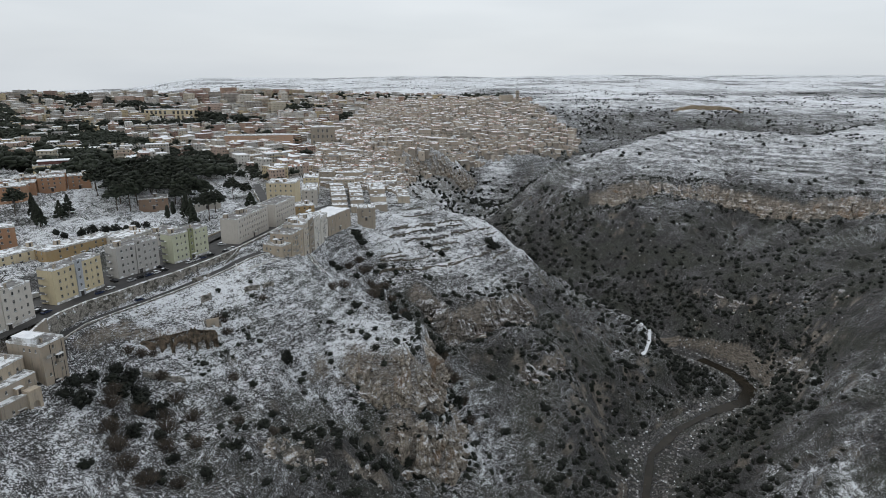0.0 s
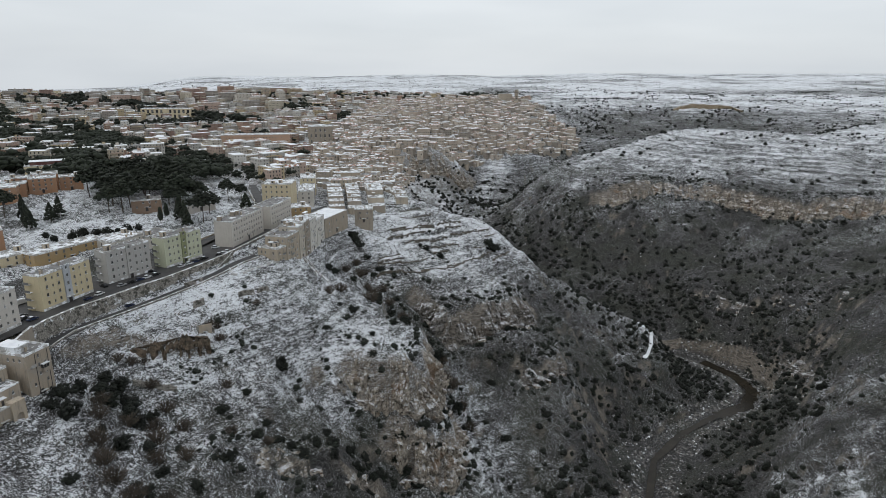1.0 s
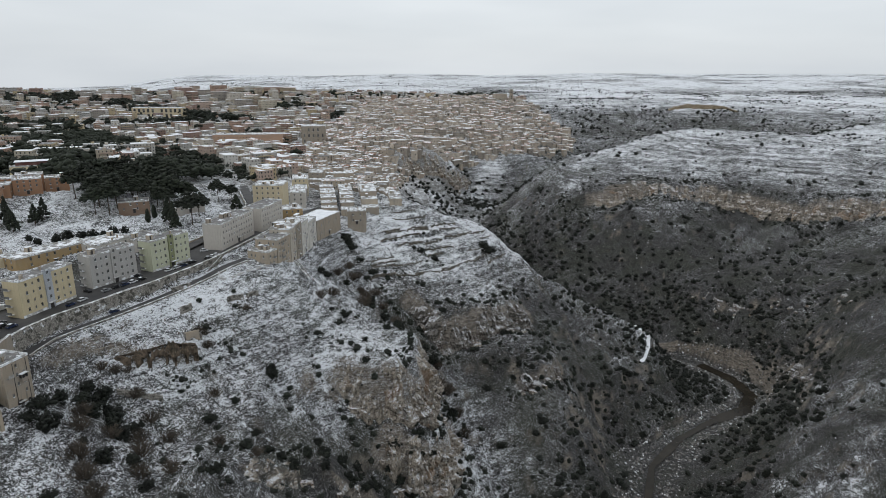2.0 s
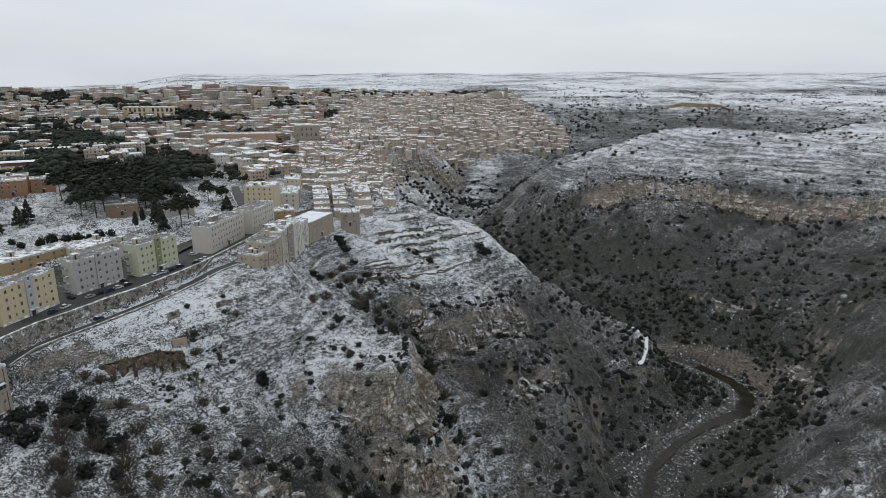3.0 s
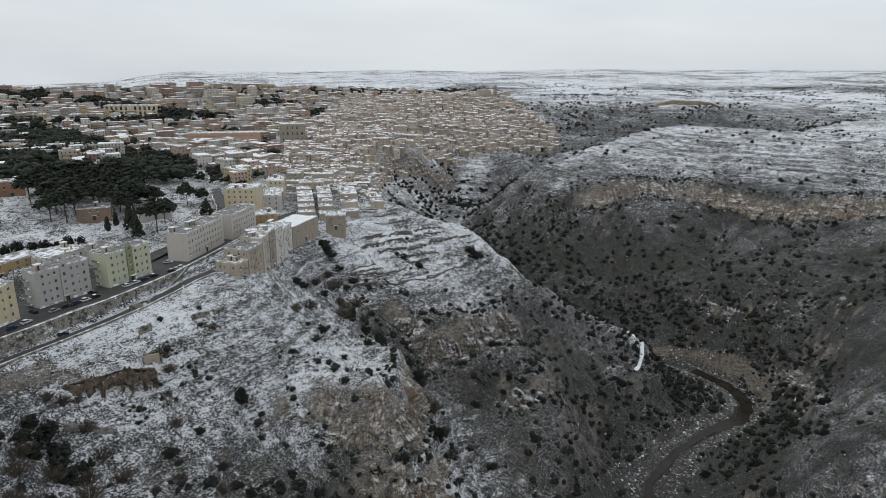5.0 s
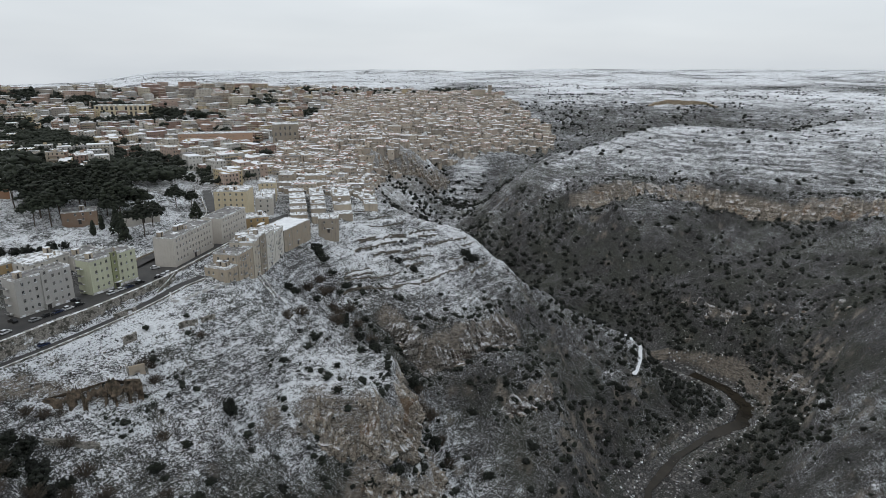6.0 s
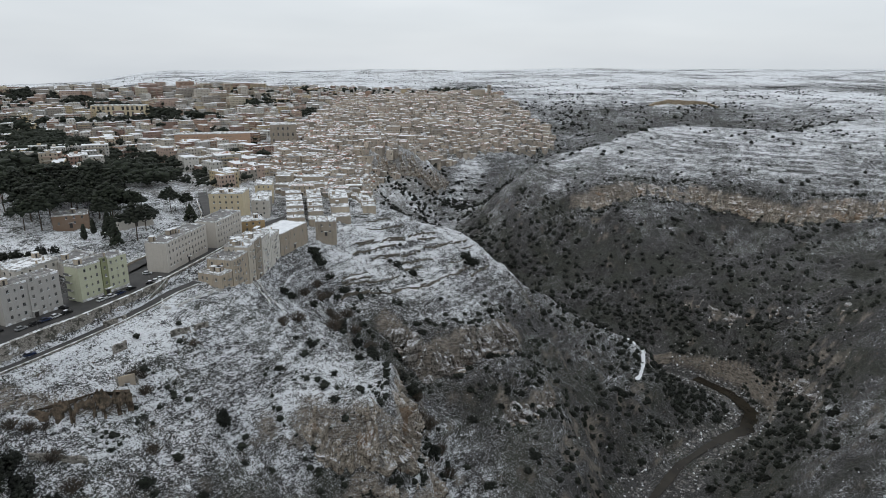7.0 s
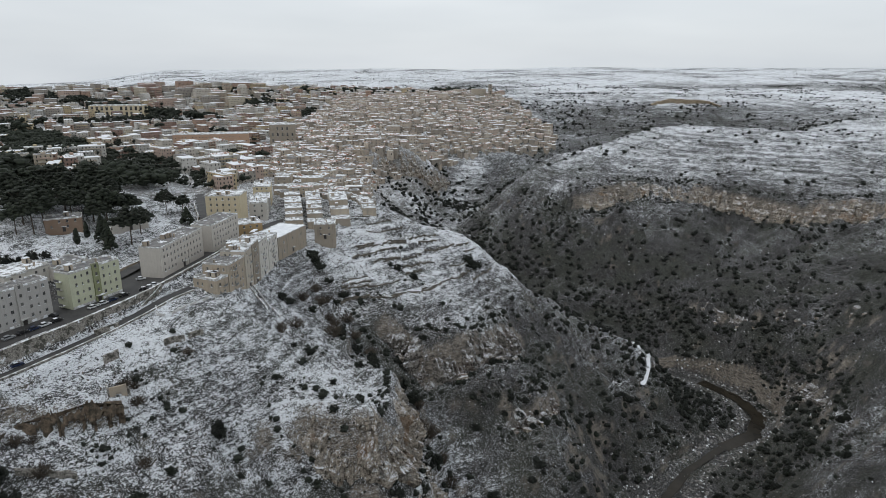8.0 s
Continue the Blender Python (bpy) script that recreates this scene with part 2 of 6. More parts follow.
M = {
    "ground": ground_material(),
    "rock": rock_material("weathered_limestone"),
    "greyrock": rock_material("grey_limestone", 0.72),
    "asphalt": surface("asphalt", (0.032, 0.031, 0.031), (0.062, 0.059, 0.056), 0.15, 0.75, 4.0, 0.1, 0.02),
    "snow": surface("snow_cover", (0.70, 0.72, 0.75), (0.84, 0.86, 0.88), 0.3, 0.8, 2.0, 0.3, 0.06),
    "snowroof": surface("snow_on_flat_roof", (0.16, 0.155, 0.15), (0.30, 0.29, 0.27), 0.4, 0.85, 3.0, 0.2, 0.04, snow=0.52),
    "thinroof": surface("half_melted_roof", (0.10, 0.10, 0.10), (0.22, 0.21, 0.20), 0.4, 0.8, 3.0, 0.2, 0.04, snow=0.40),
    "tile": surface("clay_tile_roof", (0.20, 0.09, 0.055), (0.33, 0.16, 0.09), 0.6, 0.85, 5.0, 0.4, 0.05, snow=0.5),
    "stonewall": surface("rubble_stone_wall", (0.11, 0.10, 0.088), (0.38, 0.355, 0.315), 1.9, 0.9, 3.0, 0.8, 0.2, snow=0.37, moss=0.8),
    "drystone": surface("dark_dry_stone", (0.05, 0.044, 0.036), (0.20, 0.175, 0.14), 1.2, 0.95, 3.0, 0.9, 0.3, snow=0.34, moss=0.6),
    "scree": surface("pale_rubble", (0.09, 0.085, 0.078), (0.24, 0.23, 0.215), 0.8, 0.95, 4.0, 0.4, 0.1, snow=0.42),
    "brownrock": surface("brown_earthy_rock", (0.040, 0.030, 0.021), (0.17, 0.128, 0.090), 0.7, 0.95, 2.2, 0.9, 0.5, moss=0.5),
    "ochre": surface("cut_ochre_rock", (0.15, 0.115, 0.075), (0.36, 0.29, 0.20), 0.25, 0.95, 0.9, 0.8, 0.5),
    "coping": surface("snowy_coping", (0.30, 0.29, 0.27), (0.46, 0.45, 0.43), 0.6, 0.85, 4.0, 0.2, 0.03, snow=0.48),
    "glass": plain("dark_window_glass", (0.012, 0.013, 0.015), 0.35),
    "shutter": plain("grey_shutter", (0.16, 0.155, 0.145), 0.6, vary=0.6),
    "metal": plain("grey_metal", (0.22, 0.22, 0.22), 0.45, 0.6),
    "door": plain("dark_door_and_arch_shade", (0.035, 0.03, 0.028), 0.6),
    "leaf": surface("evergreen_leaf", (0.006, 0.008, 0.005), (0.020, 0.026, 0.015), 0.6, 0.8, 5.0, 0.3, 0.05, vary=0.45),
    "pine": surface("pine_needles", (0.007, 0.011, 0.006), (0.026, 0.034, 0.017), 0.7, 0.85, 5.0, 0.3, 0.05, vary=0.35),
    "bark": surface("bark", (0.045, 0.035, 0.028), (0.11, 0.085, 0.065), 1.5, 0.95, 8.0, 0.5, 0.03),
    "twig": surface("leafless_twigs", (0.05, 0.042, 0.034), (0.13, 0.105, 0.08), 0.5, 0.95, 5.0, 0.4, 0.05, vary=0.4),
    "water": None,
    "tuff": walls("old_tuff_wall", [(0.40, 0.335, 0.255), (0.34, 0.285, 0.22), (0.44, 0.375, 0.29), (0.30, 0.255, 0.20)], stain=0.6),
    # far walls lightened by about 15%: distance haze put into the colours
    "sassi_far": walls("old_town_walls", [(0.46, 0.385, 0.305), (0.39, 0.33, 0.265), (0.54, 0.465, 0.38), (0.27, 0.235, 0.195), (0.43, 0.355, 0.29), (0.34, 0.295, 0.245), (0.50, 0.44, 0.37)], island=True, stain=0.6),
    "modern_far": walls("new_town_walls", [(0.42, 0.36, 0.28), (0.50, 0.46, 0.40), (0.34, 0.225, 0.165), (0.56, 0.54, 0.50), (0.27, 0.175, 0.14), (0.46, 0.37, 0.23), (0.38, 0.37, 0.345), (0.44, 0.33, 0.27), (0.52, 0.50, 0.46), (0.30, 0.27, 0.235), (0.47, 0.42, 0.33)], island=True),
}


def water_material():
    m, n, l, b = nodes("brown_river_water")
    co = place(n)
    l.new(ramp(n, l, tex_noise(n, l, co, 0.08, 4), [(0.3, (0.016, 0.0135, 0.0095)), (0.7, (0.034, 0.028, 0.020))]), b.inputs["Base Color"])
    b.inputs["Roughness"].default_value, b.inputs["IOR"].default_value = 0.25, 1.22
    bumped(n, l, b, tex_noise(n, l, co, 0.7, 4), 0.15, 0.1)
    return m


M["water"] = water_material()

# ---- landform: guide lines of the gorge, the spurs, the town and the plateau ----
RIVER = [(40, -420, -6), (50, 40, -5), (78, 200, -5), (104, 280, -5), (125, 334, -5), (140, 372, -5), (170, 404, -5), (204, 428, -5), (233, 442, -5),
         (248, 464, -5), (246, 490, -5), (229, 518, -4), (188, 556, 4), (140, 594, 12), (98, 640, 19), (66, 700, 26), (48, 770, 33), (52, 850, 40), (88, 930, 46),
         (150, 1000, 50), (240, 1070, 56), (350, 1130, 64), (470, 1180, 74), (620, 1260, 90)]
STREET = [(-178, 100, 147), (-176, 160, 146), (-160, 230, 145), (-153, 255, 145), (-140, 285, 145), (-126, 310, 144.6), (-116, 336, 144.5), (-108, 366, 144.3), (-101, 395, 144), (-93, 425, 142.5), (-88, 470, 140), (-92, 520, 139), (-112, 600, 137)]
LOWER_ROAD = [(-160, 170, 135), (-152, 215, 136.5), (-149, 236, 137.5), (-143, 254, 138), (-134, 268, 138.4), (-126, 282, 138.8), (-118, 298, 139.2), (-111, 316, 139.8), (-106, 332, 140.5), (-99, 344, 141)]
NEAR_SLOPE = [(-118, 155, 124), (-122, 188, 118), (-134, 216, 128), (-127, 239, 117), (-107, 278, 127), (-94, 194, 101), (-79, 222, 97), (-94, 237, 98), (-91, 250, 98),
              (-73, 281, 104), (-50, 244, 83), (-53, 240, 76), (-21, 260, 54), (24, 291, 33), (95, 305, 10), (-60, 180, 82), (-30, 200, 52), (20, 230, 24), (-70, 120, 92), (-10, 130, 40)]
NEAR_SPUR = [(-79, 338, 136), (-92, 310, 136), (-70, 352, 130), (-56, 342, 116), (-47, 335, 109), (-33, 318, 103), (-33, 301, 98), (-45, 297, 95), (-18, 322, 95), (-10, 330, 95), (-16, 302, 92), (-46, 290, 86), (-30, 288, 76), (-12, 286, 62), (-14, 279, 46), (4, 279, 42)]
GULLY = [(-46, 385, 110), (-28, 385, 97), (-8, 366, 82), (6, 358, 70), (8, 326, 48), (21, 344, 50), (32, 348, 50), (40, 331, 38), (58, 318, 28), (90, 310, 12)]
TERRACE_SPUR = [(-66, 431, 132), (-46, 412, 121), (-47, 471, 137), (-23, 449, 125), (-14, 500, 138), (4, 506, 130), (16, 505, 125), (28, 503, 122.5), (41, 500, 119.5), (51, 495, 113), (-38, 404, 109), (-12, 412, 110), (17, 410, 104), (37, 453, 110),
                (16, 394, 97), (8, 371, 74), (18, 378, 84), (40, 390, 86), (43, 374, 74), (38, 360, 60), (55, 366, 55), (60, 381, 68), (76, 362, 52), (80, 340, 40), (98, 345, 14)]
SPUR_RIDGE = [(59, 491, 104), (70, 489, 96.5), (80, 490, 86.5), (57, 412, 84), (73, 403, 65), (77, 435, 73), (99, 441, 59), (107, 492, 70), (134, 493, 53.5), (157, 490, 42), (168, 484, 36), (143, 438, 32), (170, 455, 20), (120, 560, 24), (60, 560, 66), (90, 530, 56), (150, 425, 14), (110, 390, 14)]
EAST_WALL = [(223, 577, 17), (250, 503, 8), (290, 498, 44), (312, 525, 62), (247, 576, 42), (316, 493, 65), (304, 438, 74), (254, 388, 44), (197, 275, 52), (190, 290, 40), (214, 285, 64), (220, 331, 50),
             (208, 361, 20), (150, 310, 8), (309, 652, 62), (202, 685, 78), (163, 684, 56), (122, 722, 67), (213, 702, 98), (360, 640, 82), (400, 560, 92), (420, 470, 105), (330, 320, 100), (240, 180, 80), (300, 60, 110)]
PLATEAU = [(306, 724, 113), (362, 692, 110), (410, 640, 108), (456, 666, 138), (415, 725, 142), (342, 780, 150), (281, 799, 135), (250, 851, 138), (172, 821, 121), (215, 830, 129), (190, 868, 124), (235, 905, 130), (138, 850, 104), (172, 905, 110), (110, 835, 84), (399, 859, 160),
           (547, 877, 152), (500, 760, 150), (620, 700, 150), (560, 560, 142), (520, 400, 140), (480, 200, 140), (330, 930, 152), (280, 960, 120), (700, 900, 152), (800, 600, 150), (700, 200, 150)]
TOWN = [(-185, 320, 148), (-178, 393, 152), (-235, 370, 153), (-150, 420, 150), (-260, 420, 156), (-251, 466, 157), (-198, 469, 152), (-140, 466, 146), (-300, 520, 156), (-220, 250, 149), (-300, 350, 156),
        (-350, 600, 152), (-260, 640, 142), (-180, 700, 134), (-110, 680, 128), (-60, 560, 136), (-22, 600, 114), (12, 680, 76), (-28, 690, 100), (-52, 720, 113), (-60, 780, 112), (-10, 640, 100), (-180, 984, 128), (-60, 900, 110), (5, 950, 112), (34, 950, 70), (46, 1000, 78), (110, 1020, 82)]
FAR_TOWN = [(130, 1050, 102), (250, 1165, 104), (150, 1200, 132), (60, 1120, 130), (40, 1300, 158), (165, 1420, 166), (290, 1330, 128), (360, 1235, 92), (-380, 1048, 134), (-560, 1230, 146), (-390, 1330, 140), (-690, 1300, 150),
            (-150, 1300, 146), (-500, 800, 142), (-700, 900, 150), (-500, 450, 158), (-700, 600, 160), (-450, 150, 156), (-250, 60, 150), (-800, 1550, 176), (-500, 1600, 170), (-150, 1650, 160), (200, 1700, 158), (250, 1440, 156), (400, 1440, 158), (560, 1430, 156), (430, 1300, 112), (330, 1280, 108), (560, 1320, 122)]
FAR_EAST = [(700, 1440, 158), (792, 1787, 152), (700, 1100, 146), (900, 1200, 156), (1100, 1500, 160), (1100, 900, 158), (640, 1160, 118), (1200, 400, 155), (1000, 100, 150)]


def along(line, gap):
    """The line's points with extra ones about every gap metres."""
    out = []
    for a, b in zip(line, line[1:]):
        a, b = np.array(a, float), np.array(b, float)
        k = max(1, int(np.linalg.norm((b - a)[:2]) / gap))
        out += [a + (b - a) * i / k for i in range(k)]
    return out + [np.array(line[-1], float)]


def thin_plate(points, stiff):
    p = np.array(points) / 100.0
    r = np.linalg.norm(p[:, None, :2] - p[None, :, :2], axis=-1)
    k = np.where(r > 0, r * r * np.log(r + 1e-12), 0) + stiff * np.eye(len(p))
    q = np.c_[np.ones(len(p)), p[:, :2]]
    a = np.block([[k, q], [q.T, np.zeros((3, 3))]])
    w = np.linalg.solve(a, np.r_[p[:, 2], 0, 0, 0])

    def at(x, y):
        x, y = x / 100.0, y / 100.0
        z = w[-3] + w[-2] * x + w[-1] * y
        for c, (px, py) in zip(w, p[:, :2]):
            d = (x - px) ** 2 + (y - py) ** 2
            z = z + c * 0.5 * d * np.log(d + 1e-12)
        return z * 100.0

    return at


FORM = thin_plate(along(RIVER, 60) + along(STREET, 60) + along(LOWER_ROAD, 40) + [np.array(p, float) for p in NEAR_SLOPE + NEAR_SPUR + GULLY + TERRACE_SPUR + SPUR_RIDGE + EAST_WALL + PLATEAU + TOWN + FAR_TOWN + FAR_EAST], 0.003)


def lattice(seed):
    g = np.random.RandomState(seed)
    a = g.rand(256, 256) * 2 * np.pi
    gx, gy = np.cos(a), np.sin(a)

    def at(x, y):
        i, j = np.floor(x).astype(int), np.floor(y).astype(int)
        u, v = x - i, y - j
        su, sv = u * u * u * (u * (6 * u - 15) + 10), v * v * v * (v * (6 * v - 15) + 10)

        def corner(di, dj):
            m, k = (i + di) & 255, (j + dj) & 255
            return gx[m, k] * (u - di) + gy[m, k] * (v - dj)

        return (corner(0, 0) * (1 - su) + corner(1, 0) * su) * (1 - sv) + (corner(0, 1) * (1 - su) + corner(1, 1) * su) * sv

    return at


NOISE = lattice(7)


def fractal(x, y, size, octaves=5, gain=0.5):
    out, amp, s = 0.0, 1.0, 1.0 / size
    for k in range(octaves):
        out = out + amp * NOISE(x * s + 17.3 * k, y * s - 9.1 * k)
        amp, s = amp * gain, s * 2.03
    return out


def ease(v, lo, hi):
    t = np.clip((v - lo) / (hi - lo), 0, 1)
    return t * t * (3 - 2 * t)


def beside(x, y, line):
    """Distance from a plan line (positive to its left) and the share of the way along it."""
    best, side, way = np.full(np.shape(x), 1e9), np.zeros(np.shape(x)), np.zeros(np.shape(x))
    pts = np.array([p[:2] for p in line], float)
    seg = np.linalg.norm(np.diff(pts, axis=0), axis=1)
    total, run = seg.sum(), 0.0
    for (ax, ay), (bx, by), n in zip(pts, pts[1:], seg):
        dx, dy = (bx - ax) / n, (by - ay) / n
        s = np.clip((x - ax) * dx + (y - ay) * dy, 0, n)
        ox, oy = x - ax - s * dx, y - ay - s * dy
        d = np.hypot(ox, oy)
        new_best = d < best
        best = np.where(new_best, d, best)
        side = np.where(new_best, np.sign(dx * oy - dy * ox), side)
        way = np.where(new_best, (run + s) / total, way)
        run += n
    return best * np.where(side == 0, 1, side), way


# cliffs: plan line with the high ground to its right, drop, sharpness, width of the ground that it gathers
CLIFFS = [
    ([(520, 545), (450, 600), (412, 634), (372, 664), (345, 690), (306, 714), (250, 722), (196, 716), (150, 735)], 24, 3.5, 34),
    ([(-6, 350), (-3, 330), (-5, 308), (-14, 298), (-30, 297), (-50, 302)], 26, 1.6, 16),
    ([(-20, 260), (-40, 247), (-56, 241), (-78, 229)], 9, 2.0, 11),
    ([(70, 430), (58, 412), (42, 393), (20, 382), (6, 377), (-6, 390), (-24, 402)], 20, 2.0, 18),
    ([(84, 398), (70, 378), (60, 368), (46, 366)], 15, 2.0, 14),
    ([(-98, 275), (-110, 266), (-122, 259.5), (-138, 252)], 8, 1.3, 9),
    ([(60, 1010), (34, 975), (22, 945), (-10, 925), (-60, 905)], 34, 5.0, 40),
    ([(8, 328), (9, 304), (4, 288), (-10, 285), (-30, 288)], 22, 1.6, 13),
    ([(330, 470), (300, 510), (262, 548), (240, 590)], 8, 4.0, 24),
    ([(236, 380), (262, 420), (268, 450), (262, 486)], 6, 3.0, 16),
    ([(900, 1790), (840, 1760), (770, 1765), (720, 1810)], 26, 4.0, 40),
]
TERRACES = (2, 452, 56, 48)


def plain_far(x, y):
    r = np.hypot(x, y)
    east = ease(np.arctan2(x, y), -0.5, 0.5)
    west = 1 - ease(np.arctan2(x, y), -0.46, -0.34)
    low = 152 + (r - 1600) * (0.0005 + 0.0115 * east - 0.022 * west)
    return low + 16 * fractal(x, y, 900, 4) + 5 * fractal(x, y, 260, 3)


def height(x, y):
    x, y = np.asarray(x, float), np.asarray(y, float)
    r = np.hypot(x, y)
    z = FORM(np.clip(x, -1300, 1500), np.clip(y, -500, 2000))
    out = ease(r, 1500, 2100) + ease(-y, 150, 600) + ease(np.abs(x), 900, 1500)
    z = z + (plain_far(x, y) - z) * np.clip(out, 0, 1)
    wx, wy = x + 2.5 * fractal(x, y, 20, 3), y + 2.5 * fractal(x + 90, y - 40, 20, 3)
    for line, drop, sharp, wide in CLIFFS:
        d, way = beside(wx, wy, line)
        d = -d
        near = np.abs(d) < 3 * wide
        ends = ease(way, 0.0, 0.12) * ease(1 - way, 0.0, 0.12)
        ends = ends * (0.75 + 0.5 * fractal(x, y, 35, 2))
        step = drop * ends * (np.tanh(d / sharp) - np.tanh(d / wide)) * 0.5 * np.exp(-((d / (2 * wide)) ** 2))
        z = z + np.where(near, step, 0)
    river, _ = beside(x, y, RIVER)
    bed = np.abs(river)
    rise = ease(bed, 10, 26)
    wild = ease(np.abs(beside(x, y, STREET)[0]), 12, 40) * rise
    ribs = 0.35 - np.abs(fractal(x + 11, y - 70, 38, 4, 0.55))
    z = z + wild * (4.0 * fractal(x, y, 70, 3) + 2.6 * fractal(x, y, 14, 5, 0.6)) + wild * ease(-z, -112, -95) * (9.0 * ribs - 1.2)
    tx, ty, ta, tb = TERRACES
    on = np.exp(-(((x - tx) / ta) ** 4) - ((y - ty) / tb) ** 4)
    q = (z + 1.5 * fractal(x, y, 34, 3)) / 3.0
    z = z + on * 3.0 * (np.floor(q) + ease(q - np.floor(q), 0.78, 1.0) - q) * np.clip(1.0 + 0.5 * fractal(x + 50, y, 50, 2), 0, 1)
    px = np.exp(-(((x - 400) / 260) ** 4) - ((y - 765) / 75) ** 4) * ease(z, 114, 120)
    q = (z + 4.0 * fractal(x, y, 90, 4)) / 4.0
    z = z + px * 4.0 * 0.4 * (np.floor(q) + ease(q - np.floor(q), 0.78, 1.0) - q)
    for line, half, soft in ((STREET, 11, 8), (LOWER_ROAD, 3.4, 4)):
        pts = np.array(line, float)
        d, way = beside(x, y, line)
        seg = np.r_[0, np.cumsum(np.linalg.norm(np.diff(pts[:, :2], axis=0), axis=1))]
        level = np.interp(way, seg / seg[-1], pts[:, 2])
        if line is STREET:
            keep = np.where(d > 0, 1 - ease(d, 30, 55), 1 - ease(-d, 6.0, 7.0)) * ease(y, 90, 140) * ease(-y, -480, -430)
        else:
            keep = 1 - ease(np.abs(d), half, half + soft)
        z = z + (level - z) * keep
    z = np.where((bed < 26) & (y < 545), np.minimum(z, np.maximum(-6.6 + 0.22 * bed + 1.2 * fractal(x, y, 9, 3), -7) + 60 * rise), z)
    z = np.where((y < 545) & (bed > 6), np.maximum(z, -5.2 + 0.16 * np.minimum(bed - 6, 40) + 0.5 * fractal(x, y, 9, 3)), z)
    return z

def spaced(lo, hi, fine_lo, fine_hi, fine, grow):
    mid = list(np.arange(fine_lo, fine_hi, fine))
    up, s = [fine_hi], fine
    while up[-1] < hi:
        s *= grow
        up.append(up[-1] + s)
    down, s = [fine_lo], fine
    while down[-1] > lo:
        s *= grow
        down.append(down[-1] - s)
    return np.array(down[:0:-1] + mid + up)


def grid_mesh(name, x, y, z, mats, which=None):
    ny, nx = x.shape
    me = bpy.data.meshes.new(name)
    idx = np.arange(nx * ny).reshape(ny, nx)
    quads = np.stack([idx[:-1, :-1], idx[:-1, 1:], idx[1:, 1:], idx[1:, :-1]], -1).reshape(-1, 4)
    me.vertices.add(nx * ny)
    me.vertices.foreach_set("co", np.stack([x, y, z], -1).astype(np.float32).ravel())
    me.loops.add(quads.size)
    me.loops.foreach_set("vertex_index", quads.ravel().astype(np.int32))
    me.polygons.add(len(quads))
    me.polygons.foreach_set("loop_start", np.arange(0, quads.size, 4, dtype=np.int32))
    me.polygons.foreach_set("use_smooth", np.ones(len(quads), bool))
    for m in mats:
        me.materials.append(m)
    me.update()
    me.validate()
    return me


